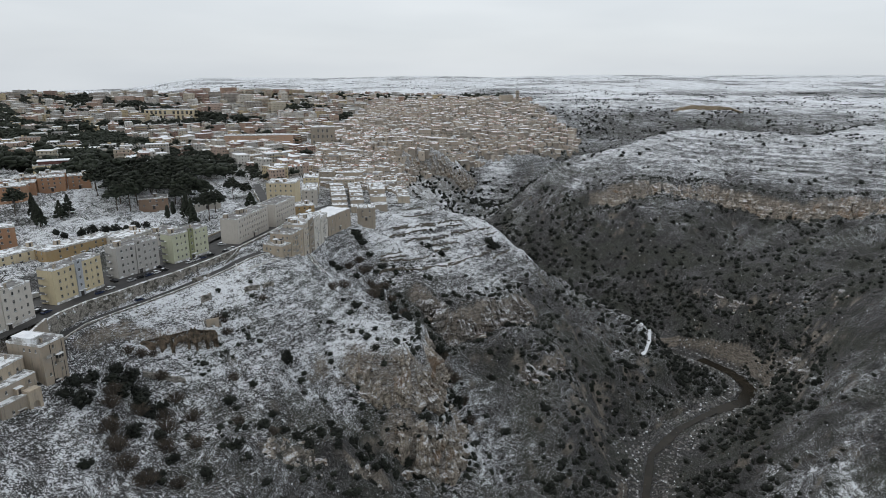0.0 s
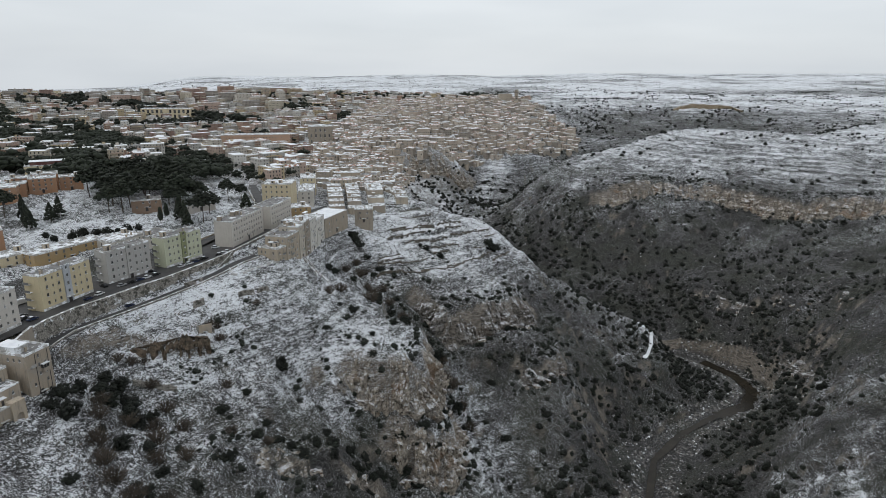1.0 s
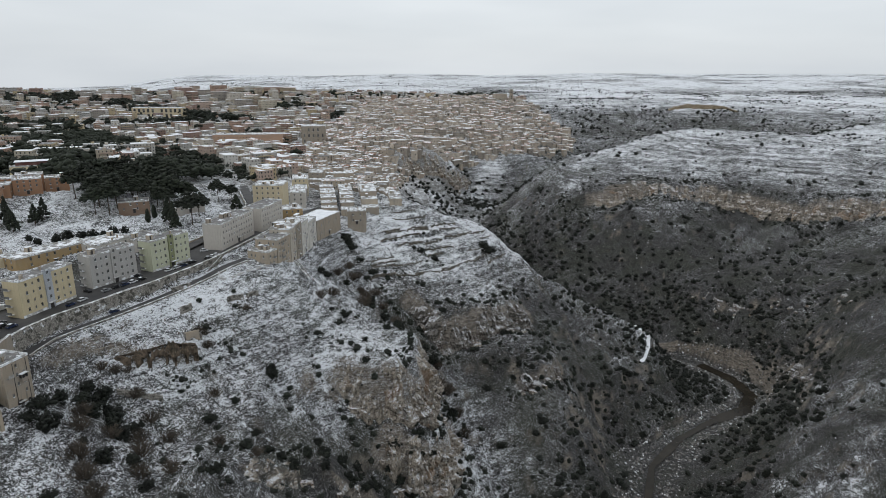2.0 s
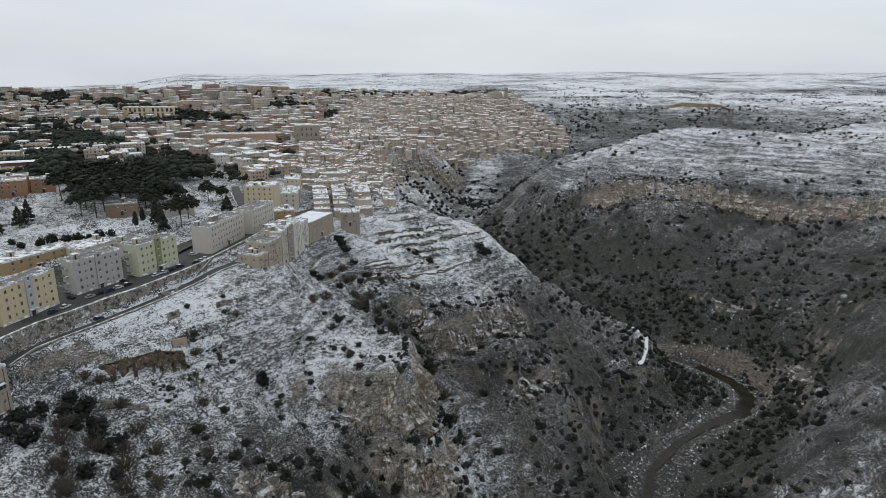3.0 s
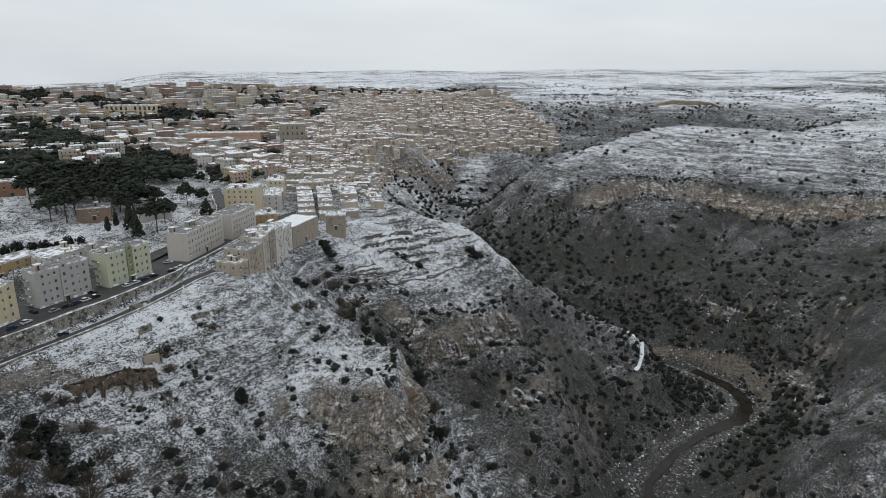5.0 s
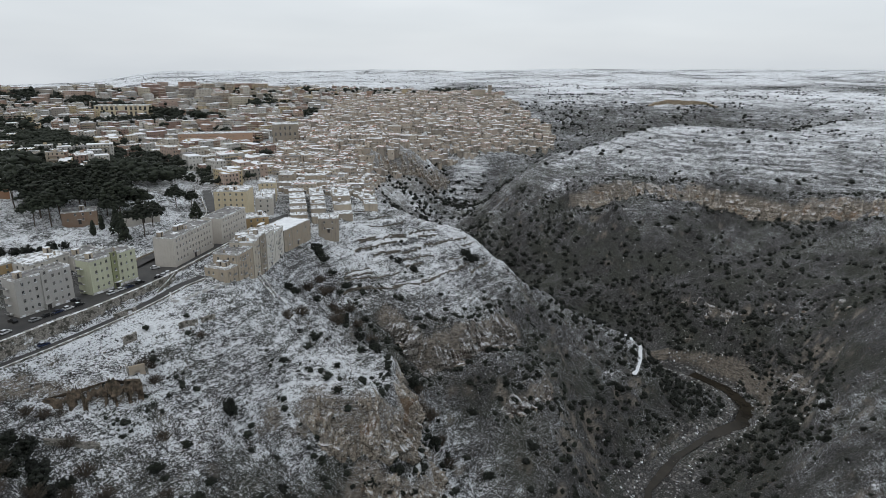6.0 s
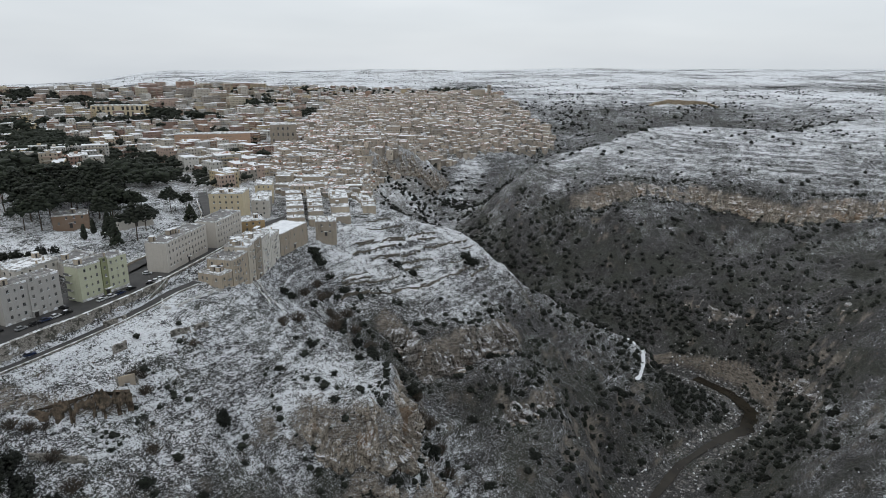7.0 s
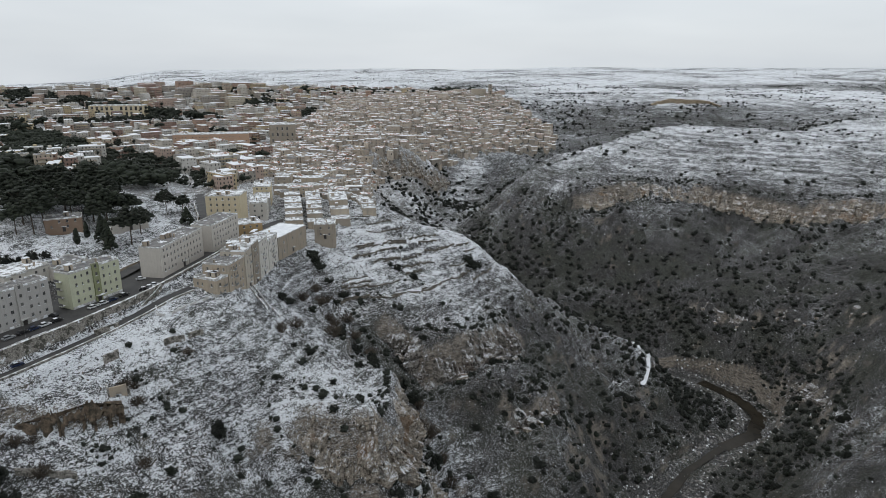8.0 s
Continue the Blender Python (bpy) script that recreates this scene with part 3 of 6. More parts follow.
def cover(x, y, z, slope, south):
    """Share of snow, bare rock and town paving over the ground."""
    n1, n2 = fractal(x, y, 60, 4), fractal(x + 300, y, 18, 4)
    high = ease(z, 72, 112)
    east = ease(-beside(x, y, RIVER)[0], -5, 35) * (1 - ease(z, 100, 132))
    snow = 0.42 + 0.27 * high - 0.22 * east + 0.22 * east * n1 - 0.05 * east * ease(south, 0.2, 0.6)
    snow = snow + (0.16 - 0.03 * ease(-z, -80, -50)) * n1 + 0.13 * n2 - 0.20 * ease(slope, 0.95, 1.7)
    snow = snow + 0.04 * ease(np.hypot(x, y), 1500, 1600) * ease(x, 200, 400) - 0.20 * ease(y, 1060, 1160) * (1 - ease(y, 1400, 1450)) * ease(x, 130, 220) * (1 - ease(z, 148, 157)) - 0.10 * ease(south, 0.15, 0.4) * ease(y, 1100, 1250) * ease(x, 150, 260)
    tx, ty, ta, tb = TERRACES
    snow = snow - 0.34 * ease(slope, 0.8, 1.3) * np.exp(-(((x - tx) / ta) ** 4) - ((y - ty) / tb) ** 4)
    snow = snow - 0.07 * ease(-x, 76, 100) * ease(-y, -262, -240) - 0.03 * ease(y, 590, 660) * ease(-y, -1040, -980) * ease(x, -30, 20) * ease(-z, -112, -90)
    snow = snow - 0.10 * ease(-y, -292, -262) * ease(x, -100, -78) * ease(-x, 0, 25)
    lee = np.exp(-(((x - 19) / 22) ** 2) - ((y - 316) / 36) ** 2)
    crest = np.abs(beside(x, y, [(16, 505), (52, 495), (80, 490), (107, 492), (134, 493), (165, 485)])[0])
    thick = np.exp(-(((x + 24) / 26) ** 2) - ((y - 376) / 20) ** 2)
    snow = snow + 0.56 * lee - 0.15 * thick - 0.13 * np.exp(-(((x + 48) / 13) ** 2) - ((y - 391) / 15) ** 2) + 0.20 * np.exp(-((crest / 17) ** 2)) + 0.20 * np.exp(-(((x + 28) / 26) ** 2) - ((y - 320) / 20) ** 2)
    even = ease(x, -152, -140) * ease(-x, 34, 46) * ease(y - 0.29 * x, 272, 298) * ease(-y, -372, -350) * (1 - ease(slope, 1.3, 2.0))
    snow = snow + (0.80 + 0.08 * n1 - snow) * 0.85 * even
    snow = snow + 0.12 * ease(x, -262, -240) * ease(-x, 128, 140) * ease(y, 335, 350) * ease(-y, -490, -470)
    snow = snow + (0.20 + 0.3 * n1) * ease(y, 700, 760) * (1 - ease(y, 1000, 1060)) * ease(x, -60, -30) * (1 - ease(x, 110, 160))
    low = ease(-z, -40, -8) * (y < 600) * ease(x, 30, 80)
    snow = snow - 0.16 * low
    snow = snow + 0.20 * np.exp(-(((x - tx) / ta) ** 4) - ((y - ty) / tb) ** 4)
    snow = snow + 0.07 * ease(-x, 98, 108) * ease(y, 244, 256) * ease(-y, -310, -295) * ease(z, 119, 124)
    snow = snow + 0.13 * ease(x, 150, 200) * ease(y, 690, 730) * ease(z, 122, 130) * (1 - ease(slope, 0.25, 0.5))
    snow = snow + (0.30 + 0.35 * n2) * ease(-y, -440, -340) * ease(x, 120, 180) * ease(z, 14, 40)
    snow = snow - 0.07 * ease(x, 60, 130) * ease(y, 460, 540) * ease(-z, -125, -105) + 0.15 * ease(z, 50, 72) * (1 - ease(z, 104, 116)) * ease(x, 100, 160) * ease(y, 520, 600)
    gully = beside(x, y, GULLY)[0]
    snow = snow - 0.06 * ease(gully, -8, 4) * (1 - ease(gully, 110, 150)) * ease(-z, -118, -104) * ease(x, -50, -30) * (1 - ease(x, 150, 190)) * (1 - ease(y, 490, 530))
    street = beside(x, y, STREET)[0]
    snow = snow - 0.5 * ease(street, 10, 14) * (1 - ease(street, 40, 46)) * ease(y, 225, 240) * ease(-y, -345, -330)
    fields = 0.98 + 0.75 * fractal(x, y, 420, 4) + 0.25 * fractal(x, y, 120, 3)
    snow = snow + (fields - snow) * ease(np.hypot(x, y), 1700, 2300)
    rock = ease(slope + 0.5 * n2, 1.4, 2.0)
    town = ease(-x + 0.25 * y, 170, 260) * ease(y, 480, 600) * ease(-np.hypot(x, y), -1700, -1500)
    return np.clip(snow, 0, 1), rock, town


gx = spaced(-2600, 4200, -190, 480, 1.8, 1.035)
gy = spaced(-900, 5300, 135, 800, 1.8, 1.03)
GX, GY = np.meshgrid(gx, gy)
GZ = height(GX, GY)
gsy, gsx = np.gradient(GZ, gy, gx)
SLOPE = np.hypot(gsx, gsy)
ground_me = grid_mesh("ground", GX, GY, GZ, [M["ground"]])
for key, values in zip(("snow", "rock", "town"), cover(GX, GY, GZ, SLOPE, gsy)):
    a = ground_me.attributes.new(key, "FLOAT", "POINT")
    a.data.foreach_set("value", values.astype(np.float32).ravel())
ground = tagged(new("ground", ground_me), "rocky gorge slopes and plateau dusted with patchy snow", "ground", kind="structure")


def lie(x, y):
    """Height of the ground sheet at one place."""
    i, j = int(np.clip(np.searchsorted(gx, x) - 1, 0, len(gx) - 2)), int(np.clip(np.searchsorted(gy, y) - 1, 0, len(gy) - 2))
    u, v = (x - gx[i]) / (gx[i + 1] - gx[i]), (y - gy[j]) / (gy[j + 1] - gy[j])
    return float((GZ[j, i] * (1 - u) + GZ[j, i + 1] * u) * (1 - v) + (GZ[j + 1, i] * (1 - u) + GZ[j + 1, i + 1] * u) * v)


def lie_all(x, y):
    i, j = np.clip(np.searchsorted(gx, x) - 1, 0, len(gx) - 2), np.clip(np.searchsorted(gy, y) - 1, 0, len(gy) - 2)
    u, v = (x - gx[i]) / (gx[i + 1] - gx[i]), (y - gy[j]) / (gy[j + 1] - gy[j])
    return (GZ[j, i] * (1 - u) + GZ[j, i + 1] * u) * (1 - v) + (GZ[j + 1, i] * (1 - u) + GZ[j + 1, i + 1] * u) * v


def strip(name, line, left, right, lift, mat, gap=4.0, wavy=0.0):
    """A ribbon along a line of (x, y, z), reaching left and right of it."""
    pts = np.array(along(line, gap))
    way = np.gradient(pts[:, :2], axis=0)
    way /= np.linalg.norm(way, axis=1)[:, None]
    side = np.c_[-way[:, 1], way[:, 0]]
    cols = np.linspace(left, -right, 5)
    jag = wavy * fractal(pts[:, 0], pts[:, 1], 20, 3)
    xs = pts[:, 0][:, None] + side[:, 0][:, None] * (cols + np.sign(cols) * jag[:, None])
    ys = pts[:, 1][:, None] + side[:, 1][:, None] * (cols + np.sign(cols) * jag[:, None])
    zs = np.repeat(pts[:, 2][:, None], 5, 1) + lift
    return new(name, grid_mesh(name, xs, ys, zs, [mat]))


PATH_SPUR = [(152, 446), (158, 455), (165, 468), (169, 484), (166, 500), (158, 512)]
tagged(strip("path", [(x, y, lie(x, y) + 0.7) for x, y, _ in along([(x, y, 0) for x, y in PATH_SPUR], 3)], 1.5, 1.5, 0.0, M["snow"], 3, 0.6), "snow-covered footpath curling round the spur", "path", kind="structure")
tagged(strip("water", [(x, y, -5.4) for x, y, z in RIVER if y < 430], 2.4, 2.4, 0.0, M["water"], 5, 1.6), "shallow stony stream on the gorge floor", "river", kind="structure")
tagged(strip("water", [(x, y, -5.4) for x, y, z in RIVER if 425 < y < 545], 4.8, 4.8, 0.004, M["water"], 6, 0.8), "narrow muddy brown river on the gorge floor", "river", kind="structure")
tagged(strip("road", [p for p in STREET], 22, 5.4, 0.08, M["asphalt"]), "wet grey asphalt street beside apartment blocks", "road", kind="structure")
PARK_ROAD = [(-133, 346, 145.2), (-130, 359, 145.6), (-124, 380, 146), (-121, 400, 146), (-120, 430, 145.8), (-128, 462, 146), (-142, 500, 145), (-156, 540, 144)]
tagged(strip("road", [(x, y, max(z, lie(x, y), lie(x - 2.5, y), lie(x + 2.5, y))) for x, y, z in along(PARK_ROAD, 6)], 3, 3, 0.1, M["asphalt"]), "narrow wet road curving past the park wall", "road", kind="structure")
tagged(strip("road", LOWER_ROAD, 2.6, 2.6, 0.08, M["asphalt"]), "narrow asphalt lane under a retaining wall", "road", kind="structure")

# ---- kit for meshes ----
def part(name, bm, material, parent=None, label=""):
    """Links a bmesh, or a mesh, as one object under a thing or a part."""
    if isinstance(bm, bmesh.types.BMesh):
        me = bpy.data.meshes.new(name)
        bm.to_mesh(me)
        bm.free()
    else:
        me = bm
    if material is not None and not me.materials:
        for m in material if isinstance(material, (list, tuple)) else [material]:
            me.materials.append(m)
    ob = new(name, me)
    ob.parent = parent
    return tagged(ob, label)


def box(bm, x0, x1, y0, y1, z0, z1, mat=0, bevel=0.0):
    v = [bm.verts.new((x, y, z)) for z in (z0, z1) for y in (y0, y1) for x in (x0, x1)]
    faces = [bm.faces.new([v[i] for i in f]) for f in ((0, 2, 3, 1), (4, 5, 7, 6), (0, 1, 5, 4), (2, 6, 7, 3), (0, 4, 6, 2), (1, 3, 7, 5))]
    for f in faces:
        f.material_index = mat
    if bevel:
        edges = {e for f in faces for e in f.edges}
        bmesh.ops.bevel(bm, geom=list(edges), offset=bevel, segments=1, affect="EDGES")
    return faces


def thing(name, m, label, category, group=""):
    ob = new(name)
    ob.empty_display_size = 0.5
    ob.matrix_world = m
    return tagged(ob, label, category, group)


def between(p, q, z):
    """A pose at p with x towards q and y to the left of that way."""
    return pose(p[0], p[1], z, 0, 0, math.degrees(math.atan2(q[1] - p[1], q[0] - p[0])))


def facade(bm, at, width, height, holes, deep=0.22, mat=0):
    """A wall face in the plane y = 0 of at, with recessed openings (x0, x1, z0, z1)."""
    xs = sorted({0.0, width, *(h[0] for h in holes), *(h[1] for h in holes)})
    zs = sorted({0.0, height, *(h[2] for h in holes), *(h[3] for h in holes)})

    def quad(a, b, c, d):
        f = bm.faces.new([bm.verts.new(at @ Vector(p)) for p in (a, b, c, d)])
        f.material_index = mat

    for x0, x1 in zip(xs, xs[1:]):
        cx, run = (x0 + x1) / 2, None
        for z0, z1 in zip(zs, zs[1:]):
            cz = (z0 + z1) / 2
            if any(h[0] < cx < h[1] and h[2] < cz < h[3] for h in holes):
                if run is not None:
                    quad((x0, 0, run), (x1, 0, run), (x1, 0, z0), (x0, 0, z0))
                run = None
            elif run is None:
                run = z0
        if run is not None:
            quad((x0, 0, run), (x1, 0, run), (x1, 0, height), (x0, 0, height))
    for x0, x1, z0, z1 in holes:
        quad((x0, 0, z0), (x0, deep, z0), (x0, deep, z1), (x0, 0, z1))
        quad((x1, 0, z1), (x1, deep, z1), (x1, deep, z0), (x1, 0, z0))
        quad((x0, 0, z0), (x1, 0, z0), (x1, deep, z0), (x0, deep, z0))
        quad((x0, deep, z1), (x1, deep, z1), (x1, 0, z1), (x0, 0, z1))
        quad((x0, deep, z0), (x1, deep, z0), (x1, deep, z1), (x0, deep, z1))


WINDOWS = {}


def window_mesh(w, h, style):
    """A recessed window: frame, panes and, by style, a roller shutter let down part of the way; the sill is snowy."""
    key = (round(w, 2), round(h, 2), style)
    if key not in WINDOWS:
        drop = h * (0.0, 0.35, 0.65, 1.0)[style]
        xs = [-w / 2 - 0.1, -w / 2, -w / 2 + 0.06, -0.025, 0.025, w / 2 - 0.06, w / 2, w / 2 + 0.1]
        zs = sorted({-0.1, 0.0, 0.06, h - 0.06, h, *((h - drop,) if 0.1 < drop < h - 0.1 else ())})
        bm = bmesh.new()

        def depth(i, k):
            if i < 0 or k < 0 or i > len(xs) - 2 or k > len(zs) - 2:
                return None
            x, z = (xs[i] + xs[i + 1]) / 2, (zs[k] + zs[k + 1]) / 2
            if z < 0:
                return -0.34, 1
            if abs(x) > w / 2:
                return None
            if style and z > h - drop:
                return -0.15, 2
            frame_here = abs(x) < 0.025 or abs(x) > w / 2 - 0.06 or z < 0.06 or z > h - 0.06
            return (-0.10, 1) if frame_here else (-0.05, 0)

        def quad(points, mat):
            bm.faces.new([bm.verts.new(q) for q in points]).material_index = mat

        for i in range(len(xs) - 1):
            for k in range(len(zs) - 1):
                d = depth(i, k)
                if d is None:
                    continue
                x0, x1, z0, z1 = xs[i], xs[i + 1], zs[k], zs[k + 1]
                quad(((x0, d[0], z0), (x1, d[0], z0), (x1, d[0], z1), (x0, d[0], z1)), d[1])
                for (u, v), (p, q) in (((i - 1, k), ((x0, z0), (x0, z1))), ((i + 1, k), ((x1, z1), (x1, z0))), ((i, k - 1), ((x1, z0), (x0, z0))), ((i, k + 1), ((x0, z1), (x1, z1)))):
                    e = depth(u, v)
                    back = 0.0 if e is None else e[0]
                    if back > d[0]:
                        quad(((p[0], back, p[1]), (p[0], d[0], p[1]), (q[0], d[0], q[1]), (q[0], back, q[1])), d[1])
        bmesh.ops.remove_doubles(bm, verts=bm.verts, dist=0.0005)
        me = bpy.data.meshes.new("window")
        bm.to_mesh(me)
        bm.free()
        for m in (M["glass"], M["coping"], M["shutter"]):
            me.materials.append(m)
        WINDOWS[key] = me
    return WINDOWS[key]


RND = random.Random(11)


def add_windows(house, at, holes, deep=0.22, name="window"):
    for x0, x1, z0, z1 in holes:
        w = part(name, window_mesh(x1 - x0, z1 - z0, RND.choice((0, 0, 0, 1, 2, 3))), None, house)
        w.matrix_local = at @ pose((x0 + x1) / 2, deep, z0)


def sides(length, depth):
    """Local frames of the four faces of a block: front, right, back, left, with their widths."""
    return [(pose(0, 0, 0), length), (pose(length, 0, 0, 0, 0, 90), depth), (pose(length, depth, 0, 0, 0, 180), length), (pose(0, depth, 0, 0, 0, 270), depth)]


def rows_of(width, floors, base, storey, pitch, w, h, edge=1.2, skip=0.0):
    out = []
    count = max(1, int((width - 2 * edge) / pitch))
    step = (width - 2 * edge) / count
    for f in range(floors):
        for i in range(count):
            if RND.random() >= skip:
                c = edge + step * (i + 0.5)
                z = base + f * storey + 0.95
                out.append((c - w / 2, c + w / 2, z, z + h))
    return out


def roof_parts(house, length, depth, top, mat, rim=0.9, clutter=2, coping="coping"):
    bm = bmesh.new()
    box(bm, 0.3, length - 0.3, 0.3, depth - 0.3, top - 0.3, top + 0.05)
    part("roof", bm, M[mat], house)
    bm = bmesh.new()
    t = 0.32
    for x0, x1, y0, y1 in ((-0.06, length + 0.06, -0.06, t), (-0.06, length + 0.06, depth - t, depth + 0.06), (-0.06, t, t, depth - t), (length - t, length + 0.06, t, depth - t)):
        box(bm, x0, x1, y0, y1, top - 0.004, top + rim)
    part("parapet", bm, M[coping], house)
    for _ in range(clutter):
        kind = RND.random()
        x, y = RND.uniform(1.5, max(1.6, length - 2.5)), RND.uniform(1.5, max(1.6, depth - 2.5))
        bm = bmesh.new()
        if kind < 0.4:
            box(bm, x, x + 0.6, y, y + 0.6, top, top + 1.5)
            box(bm, x - 0.1, x + 0.7, y - 0.1, y + 0.7, top + 1.5, top + 1.65)
            part("chimney", bm, M["tuff"], house)
        elif kind < 0.75:
            box(bm, x, x + 2.4, y, y + 2.0, top, top + 2.3, 0)
            box(bm, x - 0.12, x + 2.52, y - 0.12, y + 2.12, top + 2.3, top + 2.5, 1)
            box(bm, x + 0.6, x + 1.4, y - 0.03, y + 0.02, top, top + 1.9, 2)
            part("stair_head", bm, [M["tuff"], M["snow"], M["door"]], house)
        else:
            bmesh.ops.create_cone(bm, cap_ends=True, segments=10, radius1=0.06, radius2=0.04, depth=3.2, matrix=pose(x, y, top + 1.6))
            for k in range(4):
                box(bm, x - 0.7, x + 0.7, y - 0.02, y + 0.02, top + 2.2 + 0.25 * k, top + 2.24 + 0.25 * k)
            part("antenna", bm, M["metal"], house)


def house_block(name, p, q, depth, ground_z, top_z, floors, wall, label, category="house", group="", pitch=3.0, roof="snowroof", faces=(0, 1, 2, 3), skip=0.1, win=(1.0, 1.4), clutter=2, sink=6.0, rim=0.8, plinth=1.2):
    length = math.dist(p, q)
    house = thing(name, between(p, q, ground_z), label, category, group)
    top = top_z - ground_z
    storey = (top - plinth) / max(1, floors)
    bm = bmesh.new()
    done = []
    for k, (at, width) in enumerate(sides(length, depth)):
        holes = rows_of(width, floors, plinth, storey, pitch, win[0], win[1], skip=skip) if k in faces else []
        if k == faces[0] and holes:
            holes = [h for h in holes if not (abs((h[0] + h[1]) / 2 - width / 2) < pitch * 0.5 and h[2] < plinth + storey * 0.6)]
        low = at @ pose(0, 0, -sink)
        facade(bm, low, width, top + sink, [(a, b, c + sink, d + sink) for a, b, c, d in holes])
        done.append((at, holes))
    part("wall", bm, wall if not isinstance(wall, str) else M[wall], house)
    for at, holes in done:
        add_windows(house, at, holes)
    if faces:
        at, width = sides(length, depth)[faces[0]]
        bm = bmesh.new()
        box(bm, width / 2 - 0.75, width / 2 + 0.75, -0.12, 0.02, 0, 2.5, 0)
        box(bm, width / 2 - 1.3, width / 2 + 1.3, -0.9, 0.02, 2.7, 2.85, 1)
        d = part("door", bm, [M["door"], M["coping"]], house)
        d.matrix_local = at
    roof_parts(house, length, depth, top, roof, rim, clutter)
    return house


def balcony(house, at, x, z, width, out=1.2, rail="metal"):
    bm = bmesh.new()
    box(bm, x - width / 2, x + width / 2, -out, 0.0, z - 0.14, z, 0, 0.02)
    b = part("balcony", bm, M["coping"], house)
    b.matrix_local = at
    bm = bmesh.new()
    box(bm, x - width / 2, x + width / 2, -out, -out + 0.05, z, z + 1.0, 0, 0.015)
    part("railing", bm, M[rail], b)
    return b

# ---- apartment blocks along the street ----
def paint(name, c):
    return walls(name, [c], stain=0.17)


P_YELLOW, P_GREY, P_GREEN, P_DGREEN = paint("yellow_plaster", (0.535, 0.455, 0.295)), paint("grey_plaster", (0.385, 0.375, 0.355)), paint("pale_green_plaster", (0.471, 0.483, 0.351)), paint("olive_green_plaster", (0.22, 0.235, 0.125))
P_WHITE, P_OCHRE, P_BEIGE, P_BLUE = paint("white_plaster", (0.52, 0.49, 0.445)), paint("ochre_plaster", (0.36, 0.255, 0.13)), paint("beige_concrete", (0.494, 0.461, 0.416)), paint("bluish_grey_plaster", (0.391, 0.414, 0.443))
P_OLD, P_PALE = paint("old_pale_plaster", (0.47, 0.42, 0.35)), paint("stained_whitewash", (0.60, 0.57, 0.52))
P_CREAM, P_ORANGE, P_RED, P_BRICK, P_PEACH = paint("cream_plaster", (0.552, 0.468, 0.318)), paint("orange_plaster", (0.34, 0.19, 0.11)), paint("dark_red_plaster", (0.135, 0.055, 0.047)), paint("old_brick", (0.22, 0.15, 0.105)), paint("peach_plaster", (0.44, 0.29, 0.20))


def apartment(p, q, depth, z, wall, core, label, group="apartment blocks along the street", floors=4):
    """A four-storey block with a stair bay in the middle of its front, which stands a little proud and higher."""
    length = math.dist(p, q)
    b = thing("apartment_building", between(p, q, z), label, "apartment building", group)
    base, storey = 1.5, 3.3
    top = base + floors * storey
    mid0, mid1 = length * 0.44, length * 0.57
    bm = bmesh.new()
    places = []
    for k, (at, width) in enumerate(sides(length, depth)):
        holes = []
        if k in (0, 2):
            for f in range(floors):
                zz = base + f * storey + 0.95
                for c, w, h in ((0.12, 1.0, 1.35), (0.235, 0.7, 1.05), (0.35, 1.0, 1.35), (0.66, 1.0, 1.35), (0.78, 0.7, 1.05), (0.90, 1.0, 1.35)):
                    holes.append((c * length - w / 2, c * length + w / 2, zz, zz + h))
            for c in (0.12, 0.35, 0.66, 0.90):
                holes.append((c * length - 0.55, c * length + 0.55, 0.45, 0.85))
        facade(bm, at @ pose(0, 0, -3), width, top + 3, [(x0, x1, z0 + 3, z1 + 3) for x0, x1, z0, z1 in holes])
        places.append((at, holes))
    part("wall", bm, wall, b)
    for at, holes in places:
        add_windows(b, at, [h for h in holes if h[2] > 1], name="window")
        add_windows(b, at, [h for h in holes if h[2] < 1], name="basement_window")
    bay = bmesh.new()
    at = pose(mid0, -0.55, 0)
    w = mid1 - mid0
    holes = [(w / 2 - 0.5, w / 2 + 0.5, base + f * storey - 0.3, base + f * storey + 1.0) for f in range(1, floors + 1)]
    facade(bay, at @ pose(0, 0, -3), w, top + 1.4 + 3, [(x0, x1, z0 + 3, z1 + 3) for x0, x1, z0, z1 in holes])
    for x0, x1 in ((mid0, mid0 + 0.02), (mid1 - 0.02, mid1)):
        box(bay, x0, x1, -0.549, 0.25, -3, top + 1.4)
    box(bay, mid0 + 0.02, mid1 - 0.02, 0.25, 0.5, top - 1, top + 1.4)
    part("stair_bay", bay, core, b, "projecting stair bay in a second colour")
    add_windows(b, at, holes)
    bm = bmesh.new()
    box(bm, mid0 + 0.25, mid1 - 0.25, -0.5, 0.22, top + 1.2, top + 1.3)
    part("bay_roof", bm, M["thinroof"], b)
    bm = bmesh.new()
    cx = (mid0 + mid1) / 2
    box(bm, cx - 0.8, cx + 0.8, -0.62, -0.50, 0.05, 2.5, 0)
    part("door", bm, M["door"], b)
    bm = bmesh.new()
    box(bm, cx - 1.7, cx + 1.7, -1.9, -0.55, 2.75, 2.95, 0, 0.03)
    part("door_canopy", bm, M["coping"], b, "small concrete canopy over the entrance")
    bm = bmesh.new()
    box(bm, -0.08, mid0, -0.08, 0.0, -3, 1.25)
    box(bm, mid1, length + 0.08, -0.08, 0.0, -3, 1.25)
    part("plinth", bm, M["coping"], b)
    roof_parts(b, length, depth, top, "thinroof", 0.75, 3)
    at, width = sides(length, depth)[3]
    for f in range(floors):
        balcony(b, at, width * 0.30, base + f * storey, 3.0, 1.3)
    return b


